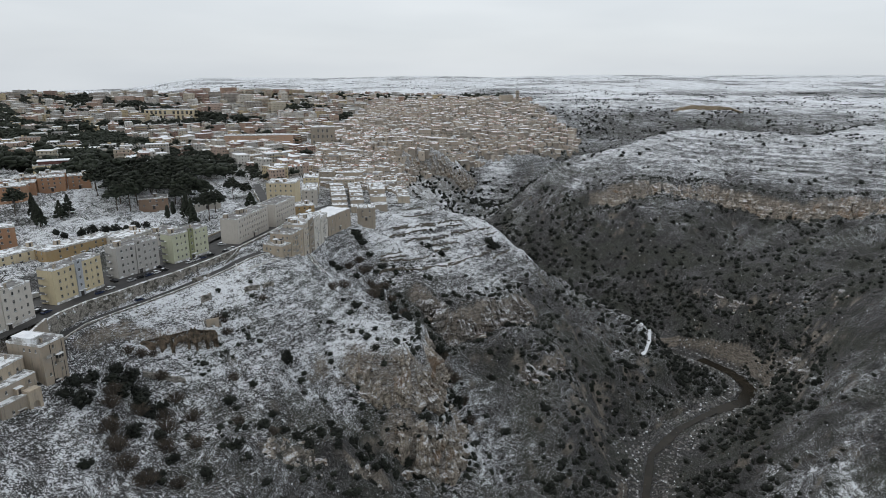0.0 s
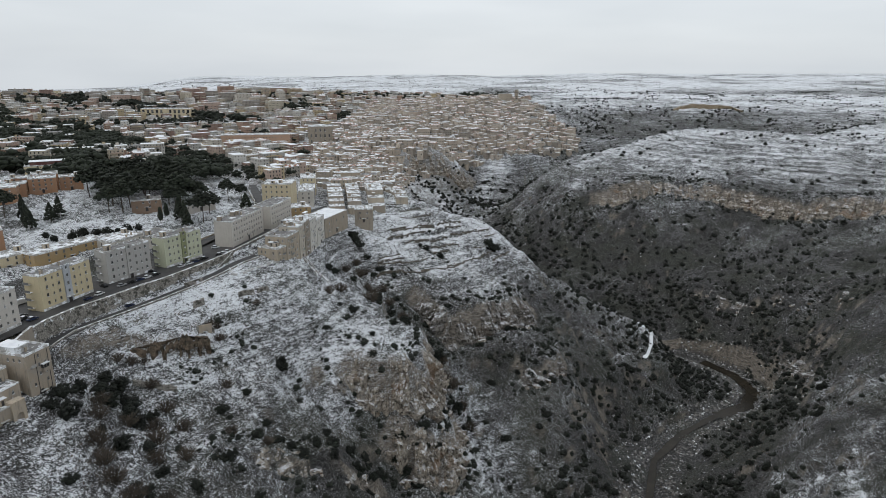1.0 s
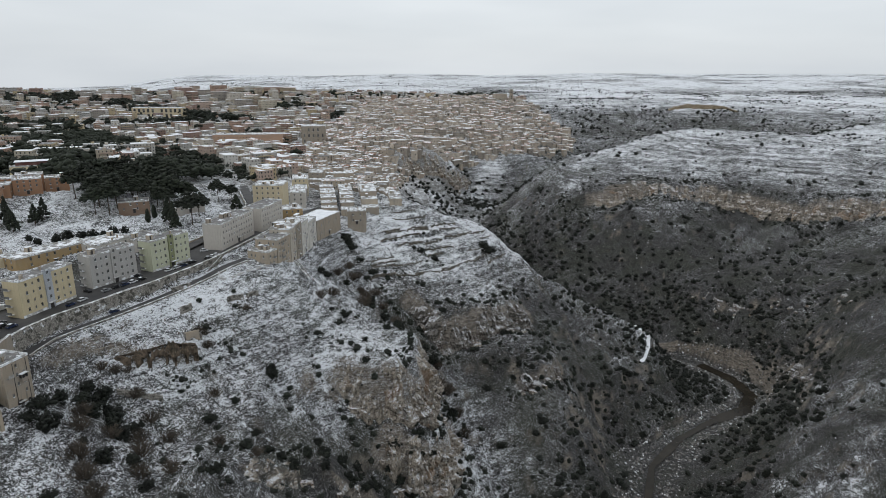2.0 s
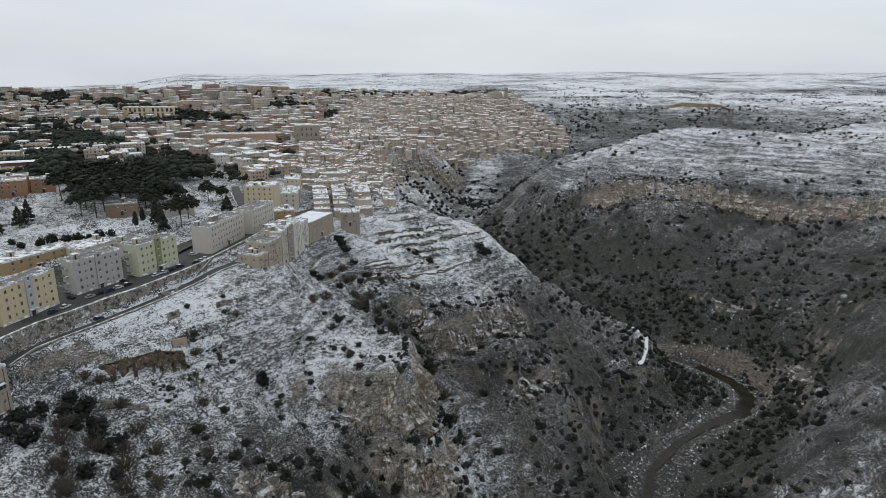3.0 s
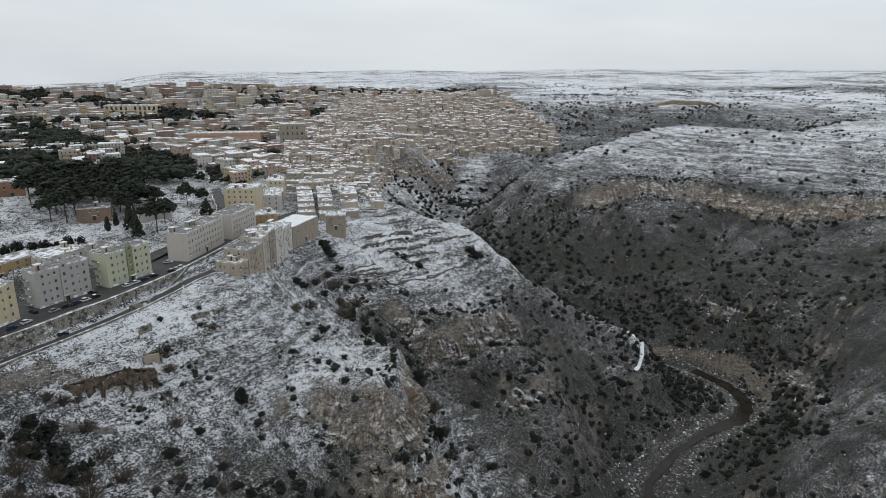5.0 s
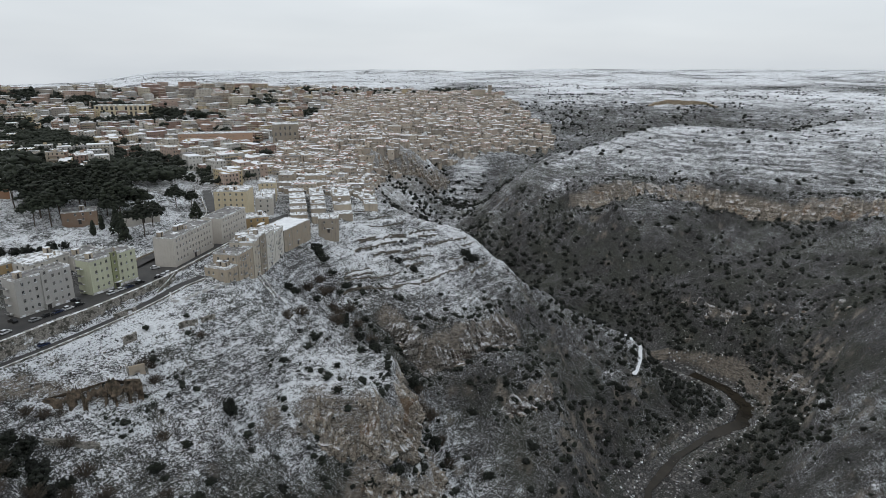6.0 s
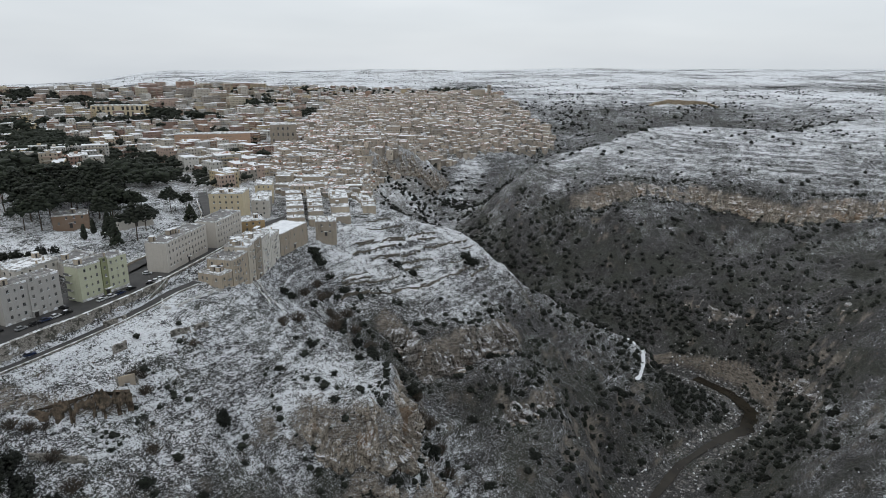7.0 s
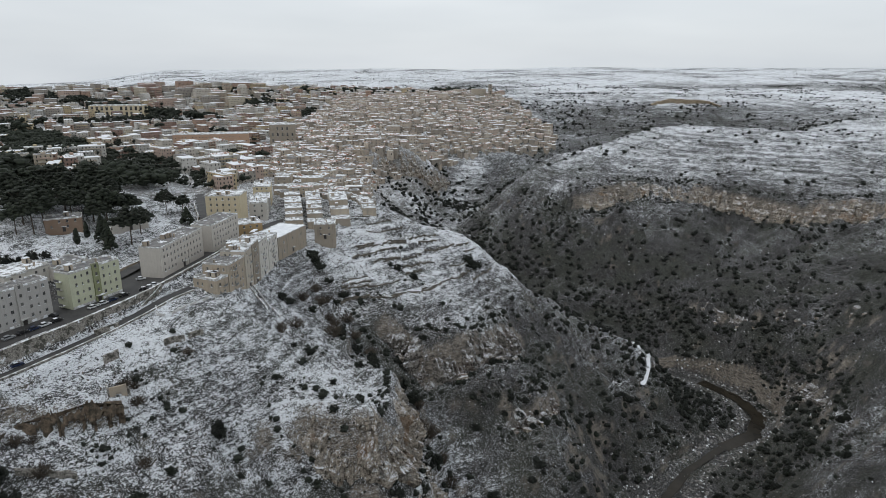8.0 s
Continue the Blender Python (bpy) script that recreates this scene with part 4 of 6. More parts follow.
apartment((-163, 211), (-158.5, 236), 8, 144.9, P_WHITE, P_WHITE, "white plastered four-storey apartment block by the street")
apartment((-157.5, 249), (-150.5, 273.5), 8, 144.9, P_YELLOW, P_BLUE, "yellow four-storey apartment block with a bluish-grey stair bay")
apartment((-148.5, 283.5), (-138, 303.5), 8, 144.7, P_GREY, P_GREY, "grey plastered four-storey apartment block beside parked cars")
apartment((-133, 308.5), (-123, 329.5), 8, 144.5, P_GREEN, P_DGREEN, "pale green four-storey apartment block with an olive stair bay")


def long_block(p, q, depth, z, label):
    return house_block("apartment_building", p, q, depth, z, z + 13.9, 4, P_BEIGE, label, "apartment building", "apartment blocks along the street", 2.75, "thinroof", (0, 2), 0.06, (0.95, 1.35), 4, 3.0, 0.6, 1.6)


long_block((-112.5, 347), (-105.2, 383), 10.5, 144.4, "long beige concrete apartment block with a blank end wall")
long_block((-102.2, 389), (-95.8, 416), 11.5, 144.0, "long beige-grey apartment block with a cluttered flat roof")
house_block("apartment_building", (-124, 452), (-103.5, 452), 17, 145.5, 160.5, 4, P_CREAM, "cream yellow corner apartment block with small balconies", "apartment building", "", 3.6, "snowroof", (0, 3), 0.1)
house_block("house", (-98, 424), (-86, 430), 13, 142, 149.5, 2, P_OCHRE, "low ochre house with snow on its terrace roof", "house", "", 3.2)
house_block("house", (-103, 470), (-92, 472), 24, 141, 152, 3, P_WHITE, "white terraced house with a flat snowy roof", "house", "houses on the narrow street", 3.0)
house_block("house", (-106, 497), (-96, 499), 20, 140, 149, 3, P_GREY, "grey terraced house with a flat snowy roof", "house", "houses on the narrow street", 3.0)
house_block("house", (-112, 520), (-100, 522), 22, 140, 153, 4, P_CREAM, "tall cream house on the narrow street", "house", "houses on the narrow street", 3.0)
house_block("villa", (-190, 298), (-173, 331), 11, 147, 153.6, 2, P_OCHRE, "long ochre two-storey villa with a snowy terrace roof", "villa", "", 3.6, clutter=3)
house_block("villa", (-206, 286), (-196, 306), 11, 147, 153.5, 2, P_CREAM, "cream two-storey house with roofed terraces", "villa", "", 3.4)
house_block("house", (-166, 322), (-157, 340), 14, 146, 153.5, 2, P_WHITE, "pale house with a white roof pavilion", "house", "", 3.4, clutter=4)
house_block("house", (-155, 338), (-148, 354), 12, 146, 152.0, 2, P_BEIGE, "low beige building with solar panels on its roof", "house", "", 3.4, roof="thinroof", clutter=1)

# ---- old houses over the slope, each with its outer wall rooted in the rock ----
OLD = "old houses above the slope"
for p, q, depth, low, top, floors, wall, label in (
        ((-87, 339.5), (-83.6, 346.6), 13, 136, 145.2, 2, "tuff", "low old tuff house with a cluttered snowy terrace"),
        ((-83.2, 347), (-79.6, 361), 13, 134, 150.0, 4, "tuff", "tall weathered tuff house with a smooth snow-covered roof"),
        ((-79.2, 361.3), (-78.1, 370), 12, 133, 152.2, 5, P_OLD, "narrow pale house squeezed between its neighbours"),
        ((-77.8, 370.3), (-77.0, 380), 13, 132, 153.0, 5, "tuff", "tallest old tuff house of the row with iron balconies"),
        ((-76.8, 380.3), (-75.6, 394), 13, 132, 151.0, 5, P_PALE, "tall white-plastered house with rows of small windows"),
        ((-75.4, 394.3), (-73.7, 409), 13, 132, 148.4, 4, P_PALE, "whitewashed old house with a low snowy terrace")):
    h = house_block("old_house", p, q, depth, low, top, floors, wall, label, "house", OLD, 2.3, sink=12, win=(0.9, 1.5), roof=RND.choice(("snowroof", "thinroof")), skip=0.15, clutter=4)
    for f in range(1, floors):
        storey = (top - low - 1.2) / floors
        if RND.random() < 0.75:
            balcony(h, pose(0, 0, 0), math.dist(p, q) * RND.uniform(0.25, 0.75), 1.2 + f * storey + 0.3, RND.uniform(1.6, 2.6), 0.9)
house_block("old_house", (-73.4, 409.4), (-62.8, 438.5), 17, 134, 145.6, 2, "tuff", "long nearly windowless tuff building under a smooth snow roof", "house", OLD, 9.0, sink=12, rim=0.4, clutter=1, roof="snow")
house_block("old_house", (-59, 446), (-46.5, 447), 11, 135, 144, 2, "tuff", "small square tuff house at the slope's edge", "house", OLD, 3.6, sink=10, clutter=1)
house_block("old_house", (-102, 347.5), (-97.6, 344.5), 6, 137.5, 140.4, 1, "tuff", "single-storey stone hut beside the lane", "house", OLD, 3.4, sink=6, clutter=0, rim=0.3)

# ---- retaining wall and low parapets ----
WALL = [(-152.5, 232), (-152, 240), (-148, 253), (-141, 266), (-134, 280), (-128, 291), (-122, 305), (-117, 317), (-112, 331), (-109, 343), (-103, 368), (-96, 401), (-93, 412)]


def along_wall(name, line, top, bottom, thick, mat, label, cope=True, gap=2.0, kind="structure"):
    """A wall that follows a plan line; top and bottom are heights, or None for the ground."""
    pts = np.array(along([(*p[:2], 0) for p in line], gap))[:, :2]
    way = np.gradient(pts, axis=0)
    way /= np.linalg.norm(way, axis=1)[:, None]
    side = np.c_[-way[:, 1], way[:, 0]] * thick / 2
    bm = bmesh.new()
    rings = []
    for (x, y), (sx, sy) in zip(pts, side):
        g = min(lie(x + sx * 3, y + sy * 3), lie(x - sx * 3, y - sy * 3), lie(x, y))
        t = top(x, y) if callable(top) else top
        lo = (bottom if bottom is not None else g) - 1.5
        rings.append([bm.verts.new(c) for c in ((x + sx, y + sy, lo), (x - sx, y - sy, lo), (x - sx, y - sy, t), (x + sx, y + sy, t))])
    for a, b in zip(rings, rings[1:]):
        for k in range(4):
            bm.faces.new((a[k], a[(k + 1) % 4], b[(k + 1) % 4], b[k]))
    bm.faces.new(rings[0]), bm.faces.new(rings[-1][::-1])
    bmesh.ops.recalc_face_normals(bm, faces=bm.faces)
    w = tagged(part(name, bm, mat), label, "wall", kind=kind)
    if cope:
        bm = bmesh.new()
        rings = []
        for (x, y), (sx, sy) in zip(pts, side * 1.15):
            t = (top(x, y) if callable(top) else top) + 0.004
            rings.append([bm.verts.new(c) for c in ((x + sx, y + sy, t), (x - sx, y - sy, t), (x - sx, y - sy, t + 0.12), (x + sx, y + sy, t + 0.12))])
        for a, b in zip(rings, rings[1:]):
            for k in range(4):
                bm.faces.new((a[k], a[(k + 1) % 4], b[(k + 1) % 4], b[k]))
        bm.faces.new(rings[0]), bm.faces.new(rings[-1][::-1])
        bmesh.ops.recalc_face_normals(bm, faces=bm.faces)
        part("coping", bm, M["coping"], w)
    return w


along_wall("retaining_wall", WALL, 145.3, 134.0, 0.9, M["stonewall"], "tall rubble retaining wall with snow in its joints")
along_wall("low_wall", [(-146.5, 232), (-145, 246), (-139, 256), (-131, 269), (-123, 283), (-114.5, 300), (-108, 316), (-103, 330), (-97, 340)], lambda x, y: lie(x, y) + 0.7, None, 0.5, M["stonewall"], "low stone parapet along the outer edge of the lane")
along_wall("low_wall", [(-137.5, 346), (-134.5, 359), (-128.5, 380), (-125.5, 400), (-124.5, 430), (-132.5, 462), (-147, 500)], lambda x, y: lie(x, y) + 1.8, None, 0.5, M["tuff"], "tuff boundary wall of the park")
along_wall("stair_wall", [(-109.8, 337), (-111, 331), (-113.5, 322)], lambda x, y: 140.5 + (y - 322) * 0.3, 134, 0.5, M["stonewall"], "sloping stone wall beside steps to the lane")
for line in ([(-107, 322), (-104.2, 315.7), (-99.8, 316.1), (-96, 326.6), (-89.5, 336), (-86, 338.6)], [(-77.9, 366.6), (-73.6, 361.5), (-70, 357.5), (-66.7, 356.2), (-62.9, 352.5), (-62, 349)], [(-78.6, 364), (-73.5, 357), (-67.6, 349)]):
    along_wall("low_wall", line, lambda x, y: lie(x, y) + 0.9, None, 0.5, M["coping"], "pale parapet with a snowy coping below the old houses", gap=1.2)


along_wall("quarry_wall", [(500, 1412), (518, 1427), (545, 1436), (575, 1439), (605, 1437), (632, 1429), (650, 1412)], lambda x, y: lie(x, y) + 0.8 + 7.5 * max(0.0, math.sin(math.pi * (x - 500) / 150)) ** 0.7, None, 5.0, M["ochre"], "ochre quarry face cut into the snowy plateau", False, 3.0)


# ---- dry-stone terrace walls that follow the contours of the terraced spur ----
def contour(level, x0, x1, y0, y1):
    """Runs of plan points where the slope, seen from the south, first reaches a height."""
    runs, run = [], []
    ys = np.arange(y0, y1, 0.6)
    for x in np.arange(x0, x1, 2.0):
        z = lie_all(np.full(len(ys), x), ys)
        k = int(np.argmax(z > level))
        gone = z[k] <= level or k == 0 or NOISE(np.array(x / 19.0 + level), np.array(level * 0.37)) > 0.07
        if gone or run and abs(ys[k] - run[-1][1]) > 5:
            if len(run) > 4:
                runs.append(run)
            run = []
        if not gone:
            run.append((float(x), float(ys[k])))
    return runs + ([run] if len(run) > 4 else [])


def terrace_wall(line):
    return along_wall("terrace_wall", line, lambda x, y: lie(x, y) + 0.45 + 0.5 * float(NOISE(np.array(x / 3.0), np.array(y / 3.0))), None, 0.8, M["drystone"], "tumbled dry-stone terrace wall between snowy steps", False, 1.6)


for step in range(15):
    for line in contour(107 + 2.2 * step + 0.9 * math.sin(step * 2.4), -40, 60, 398, 512):
        terrace_wall(line)


# ---- rock-cut chapel front, ruined house and broken walls on the slope ----
def arch_wall(bm, width, height, arches, deep, back=True):
    """A wall in the plane y = 0 with arched openings (middle, half width, spring height) that run back into the rock."""
    xs = {0.0, width}
    for c, r, s in arches:
        xs |= {c + r * math.cos(math.pi * k / 10) for k in range(11)}
    xs = sorted(xs)

    def lintel(x, c, r, s):
        return s + math.sqrt(max(0.0, r * r - (x - c) ** 2))

    def quad(*p):
        bm.faces.new([bm.verts.new(q) for q in p])

    for x0, x1 in zip(xs, xs[1:]):
        mid = (x0 + x1) / 2
        at = [a for a in arches if abs(mid - a[0]) < a[1]]
        if not at:
            quad((x0, 0, 0), (x1, 0, 0), (x1, 0, height), (x0, 0, height))
            continue
        z0, z1 = lintel(x0, *at[0]), lintel(x1, *at[0])
        quad((x0, 0, z0), (x1, 0, z1), (x1, 0, height), (x0, 0, height))
        quad((x0, 0, z0), (x0, deep, z0), (x1, deep, z1), (x1, 0, z1))
        quad((x0, deep, 0), (x1, deep, 0), (x1, deep, z1), (x0, deep, z0))
    for c, r, s in arches:
        for x in (c - r, c + r):
            quad((x, 0, 0), (x, deep, 0), (x, deep, s), (x, 0, s))
    quad((0, 0, height), (width, 0, height), (width, deep, height), (0, deep, height))
    for x in (0, width):
        quad((x, 0, 0), (x, deep, 0), (x, deep, height), (x, 0, height))
    bmesh.ops.remove_doubles(bm, verts=bm.verts, dist=0.002)


cave = thing("rock_church", between((-134.6, 249.4), (-100.4, 269.4), 117.6), "rock-cut church front with dark arched caves in brown rock", "cave")
bm = bmesh.new()
arch_wall(bm, 39.6, 8.6, [(14.5, 0.9, 5.6), (19.0, 0.9, 5.0), (24.2, 2.7, 3.4), (28.6, 0.8, 4.2), (32.6, 1.7, 3.6), (36.6, 0.9, 3.2)], 6.0)
bmesh.ops.subdivide_edges(bm, edges=[e for e in bm.edges if e.calc_length() > 1.2], cuts=3, use_grid_fill=True)
for v in bm.verts:
    k = noise.fractal(v.co * 0.3, 0.6, 2.0, 5)
    up = max(0.0, v.co.z - 4) / 4.6
    rough = noise.fractal(v.co * 0.9 + Vector((5, 1, 2)), 0.6, 2.0, 4)
    v.co += Vector((0.4 * k + 0.2 * rough, 1.8 * k + 0.5 * rough + 1.6 * up, up * (3.6 * k + 0.8 * rough - 0.28 * max(0.0, 15 - v.co.x) - 2.2 * max(0.0, v.co.x - 33) / 6)))
part("rock_front", bm, M["brownrock"], cave)
ruin = thing("ruined_house", between((-106.5, 273.5), (-101.8, 276.6), 124.3), "roofless ruined house with a single pale gable wall", "ruin")
bm = bmesh.new()
arch_wall(bm, 5.6, 4.6, [(2.8, 0.9, 1.6)], 0.6)
part("gable", bm, M["tuff"], ruin)
bm = bmesh.new()
box(bm, -0.5, 0.1, 0.0, 6.5, -1.5, 4.2, 0, 0.15)
part("side_wall", bm, M["stonewall"], ruin)
bm = bmesh.new()
box(bm, 6.0, 6.6, 0.0, 3.0, -1.5, 2.4, 0, 0.15)
part("broken_wall", bm, M["stonewall"], ruin)
for p, q, h in (((-120, 296), (-114, 303), 2.2), ((-96, 299), (-90, 304), 2.4), ((-112, 284), (-109, 289), 3.2), ((-89, 306), (-85, 311), 2.0)):
    along_wall("ruined_wall", [p, q], lambda x, y, h=h: lie(x, y) + h, None, 0.7, M["stonewall"], "broken rubble wall of a ruined terrace", False)
along_wall("low_wall", [(-123, 243), (-117, 247.5), (-109, 250.5)], lambda x, y: lie(x, y) + 2.2, None, 0.8, M["stonewall"], "mossy rubble terrace wall below the caves", False)


# ---- old stained houses between the street and the slope ----
BELOW = "old houses below the street"


# flat near-black plate that stands in for the shade of an arched recess
def shaded_arch(house, x, z, half, spring):
    bm = bmesh.new()
    rim = [(x - half, z), (x + half, z)] + [(x + half * math.cos(a), z + spring + half * math.sin(a)) for a in (math.pi * k / 8 for k in range(9))]
    ring = [[bm.verts.new((a, y, b)) for a, b in rim] for y in (-0.04, 0.05)]
    bm.faces.new(ring[0])
    for i in range(len(rim)):
        bm.faces.new((ring[0][i], ring[1][i], ring[1][i - 1], ring[0][i - 1]))
    bmesh.ops.recalc_face_normals(bm, faces=bm.faces)
    return part("arched_doorway", bm, M["door"], house)


h = house_block("old_house", (-139.4, 207.0), (-136.8, 216.6), 15, 128, 145.3, 5, "tuff", "tall stained tuff house with a glazed bay on its wall", "house", BELOW, 2.3, sink=10, skip=0.55, win=(0.8, 1.2), roof="thinroof", clutter=4)
bm = bmesh.new()
box(bm, 5.4, 8.0, -1.3, 0.0, 9.6, 9.9, 0, 0.03)
box(bm, 5.5, 7.9, -1.2, 0.0, 9.9, 10.8, 0, 0.03)
box(bm, 5.3, 8.1, -1.4, 0.0, 12.2, 12.4, 1, 0.03)
for x in (5.5, 6.65, 7.75):
    box(bm, x, x + 0.15, -1.2, -1.05, 10.8, 12.2, 0)
bay = part("bay", bm, [M["tuff"], M["snow"]], h, "glazed projecting bay with a snowy lid")
bm = bmesh.new()
box(bm, 5.56, 7.84, -1.1, 0.0, 10.8, 12.2)
part("glazing", bm, M["glass"], bay)
shaded_arch(h, 4.4, 0.4, 1.1, 2.0)
shaded_arch(h, 7.9, 0.2, 0.6, 1.8)
balcony(h, pose(0, 0, 0), 2.2, 12.6, 2.0, 0.8, "coping")
for x in (3.6, 8.6):
    bm = bmesh.new()
    box(bm, x, x + 0.14, -0.16, 0.0, 0.2, 16.8, 0, 0.02)
    part("drainpipe", bm, M["door"], h)
bm = bmesh.new()
box(bm, 0.4, 5.5, 4.0, 12.5, 17.3, 19.8, 0, 0.04)
box(bm, 0.2, 5.7, 3.8, 12.7, 19.8, 20.05, 1, 0.04)
part("roof_room", bm, [M["coping"], M["snow"]], h, "whitewashed roof room under snow")
h = house_block("old_house", (-148.5, 190.5), (-145.6, 206.2), 12, 131, 142.0, 2, "tuff", "old tuff house with a flat snowy roof", "house", BELOW, 3.0, sink=10, skip=0.25, win=(0.9, 1.5), clutter=3)
balcony(h, pose(0, 0, 0), 12.6, 6.3, 2.4, 0.9)
h = house_block("old_house", (-145.4, 187.5), (-140.4, 203.6), 6, 129, 137.6, 2, "tuff", "two-storey tuff house on a terrace of the slope", "house", BELOW, 2.8, sink=8, skip=0.3, win=(0.8, 1.3), clutter=1, rim=0.5)
h = house_block("old_house", (-142.2, 186.8), (-137.2, 199.0), 5, 126.8, 133.4, 1, "tuff", "low tuff house with an arched porch at its end", "house", BELOW, 3.6, sink=8, skip=0.2, win=(0.9, 1.3), clutter=1, rim=0.45)
bm = bmesh.new()
arch_wall(bm, 4.6, 8.4, [(2.3, 1.25, 3.0)], 3.2)
porch = part("porch", bm, M["tuff"], h, "tall stone porch with a dark round arch")
porch.matrix_local = pose(9.0, -0.9, -0.6)
# added near-black plate inside the arch, standing in for the shade of its depth
bm = bmesh.new()
box(bm, 1.0, 3.6, 1.6, 1.7, 0, 4.4)
part("arch_shade_plate", bm, M["door"], porch)
house_block("old_house", (-147.5, 164), (-143.5, 186.4), 13, 126, 136.4, 3, "tuff", "old tuff house stepping down the slope", "house", BELOW, 3.0, sink=10, skip=0.3)
along_wall("low_wall", [(-149, 216), (-150.5, 224), (-151.5, 231)], 146.6, 136, 0.8, M["tuff"], "tuff wall propping the edge of the street")


# ---- crags: jagged limestone blocks standing out of the cliffs ----
def rock_mesh(seed):
    rg = np.random.RandomState(seed)
    bm = bmesh.new()
    bmesh.ops.create_icosphere(bm, subdivisions=3, radius=1.0)
    off = Vector(rg.uniform(-50, 50, 3))
    for v in bm.verts:
        p = v.co.copy()
        k = noise.fractal(p * 1.3 + off, 0.6, 2.1, 5) * 0.45
        groove = abs(noise.noise(Vector((p.x * 3.1, p.y * 3.1, p.z * 0.5)) + off))
        v.co = p * (0.9 + k) - Vector((p.x, p.y, 0)) * max(0.0, 0.35 - groove) * 0.9
        v.co.z = v.co.z if v.co.z < 0.55 else 0.55 + (v.co.z - 0.55) * 0.35
    me = bpy.data.meshes.new("rock")
    bm.to_mesh(me)
    bm.free()
    me.materials.append(M["rock"])
    return me


ROCKS = [rock_mesh(300 + k) for k in range(7)]
rk = random.Random(77)


def rock_face(line, drop, wide, gap, wild=1.0, stone="rock"):
    """The bare face of a cliff: a sheet from the lip to the foot, fluted, pitted and bulging, with ledges."""
    pts = np.array(along([(*p, 0) for p in line], gap))[:, :2]
    way = np.gradient(pts, axis=0)
    way = np.array([way[max(0, i - 4):i + 5].mean(0) for i in range(len(way))])
    way /= np.linalg.norm(way, axis=1)[:, None]
    out = np.c_[-way[:, 1], way[:, 0]]
    n = max(8, int(drop / gap) + 6)
    share = np.linspace(0, 1, len(pts))
    ends = ease(share, 0.03, 0.16) * ease(1 - share, 0.03, 0.16)
    reach = 2.5 + drop * 0.12
    top = pts - out * (reach * 0.9)[..., None] if np.ndim(reach) else pts - out * reach * 0.9
    foot = pts + out * reach
    zt, zb = lie_all(top[:, 0], top[:, 1]) + 0.5 * ends - 1.5 * (1 - ends) - 1.2 - 2.6 * wild * fractal(pts[:, 0], pts[:, 1], 9.0, 3), lie_all(foot[:, 0], foot[:, 1]) - 1.2
    u = np.linspace(0, 1, n)[None, :]
    run = (share * len(pts) * gap)[:, None] + 0 * u
    zz = zt[:, None] + (zb - zt)[:, None] * u
    ridge = 1 - 2.4 * np.abs(fractal(run, zz * 0.22, 7.0, 4, 0.6))
    block = np.floor(2.2 * fractal(run + 40, zz * 0.5, 8.0, 3, 0.6) * 3) / 3
    ledge = fractal(run * 0.25 + 80, zz, 4.0, 3, 0.6)
    lean = np.sin(np.pi * np.clip(u, 0, 1)) ** 0.6
    push = ends[:, None] * lean * (0.3 + 0.05 * drop + wild * (0.8 + 0.09 * drop) * ridge + wild * (0.6 + 0.06 * drop) * block + (1.2 + 1.2 * wild) * ledge)
    side = u * 1.0
    x = top[:, 0][:, None] + (foot - top)[:, 0][:, None] * side**1.6 + out[:, 0][:, None] * push
    y = top[:, 1][:, None] + (foot - top)[:, 1][:, None] * side**1.6 + out[:, 1][:, None] * push
    me = grid_mesh("rock_face", x, y, zz, [M[stone]])
    me.polygons.foreach_set("use_smooth", np.zeros(len(me.polygons), bool))
    return me


for (line, drop, sharp, wide), count in zip(CLIFFS, (14, 8, 5, 7, 6, 0, 6, 7, 12, 12, 0)):
    if line is CLIFFS[5][0]:
        continue
    pts = along([(*p, 0) for p in line], 2.0)
    mid = pts[len(pts) // 2]
    crag = thing("rock_outcrop", pose(mid[0], mid[1], lie(mid[0], mid[1])), "grey and ochre limestone crag with snow on its ledges", "rock", "limestone crags")
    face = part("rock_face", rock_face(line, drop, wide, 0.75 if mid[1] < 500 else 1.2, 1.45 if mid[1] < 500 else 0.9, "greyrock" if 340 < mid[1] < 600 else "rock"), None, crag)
    face.matrix_parent_inverse = crag.matrix_world.inverted()
    for k in range(count):
        i = min(len(pts) - 2, int(len(pts) * (0.06 + 0.88 * (k + rk.random()) / count)))
        p, q = pts[i], pts[i + 1]
        turn = math.degrees(math.atan2(q[1] - p[1], q[0] - p[0])) + rk.uniform(-25, 25)
        away = math.radians(turn + 90)
        far = rk.uniform(1, 9)
        x, y = p[0] + far * math.cos(away), p[1] + far * math.sin(away)
        s = drop / 24 * 0.5 + 0.3
        r = part("rock", rk.choice(ROCKS), None, crag)
        r.matrix_parent_inverse = crag.matrix_world.inverted()
        r.matrix_basis = pose(x, y, lie(x, y) - 0.8 * s, rk.uniform(-8, 8), rk.uniform(-8, 8), turn) @ Matrix.Diagonal((rk.uniform(3, 6.0) * s, rk.uniform(2.4, 4.0) * s, rk.uniform(3.0, 6.5) * s, 1))


# ---- parked cars, a van and street lamps ----
def car_paint(name, c):
    m, n, l, b = nodes(name)
    b.inputs["Base Color"].default_value = (*c, 1)
    b.inputs["Roughness"].default_value, b.inputs["Metallic"].default_value = 0.3, 0.2
    b.inputs["Coat Weight"].default_value = 0.5
    return m


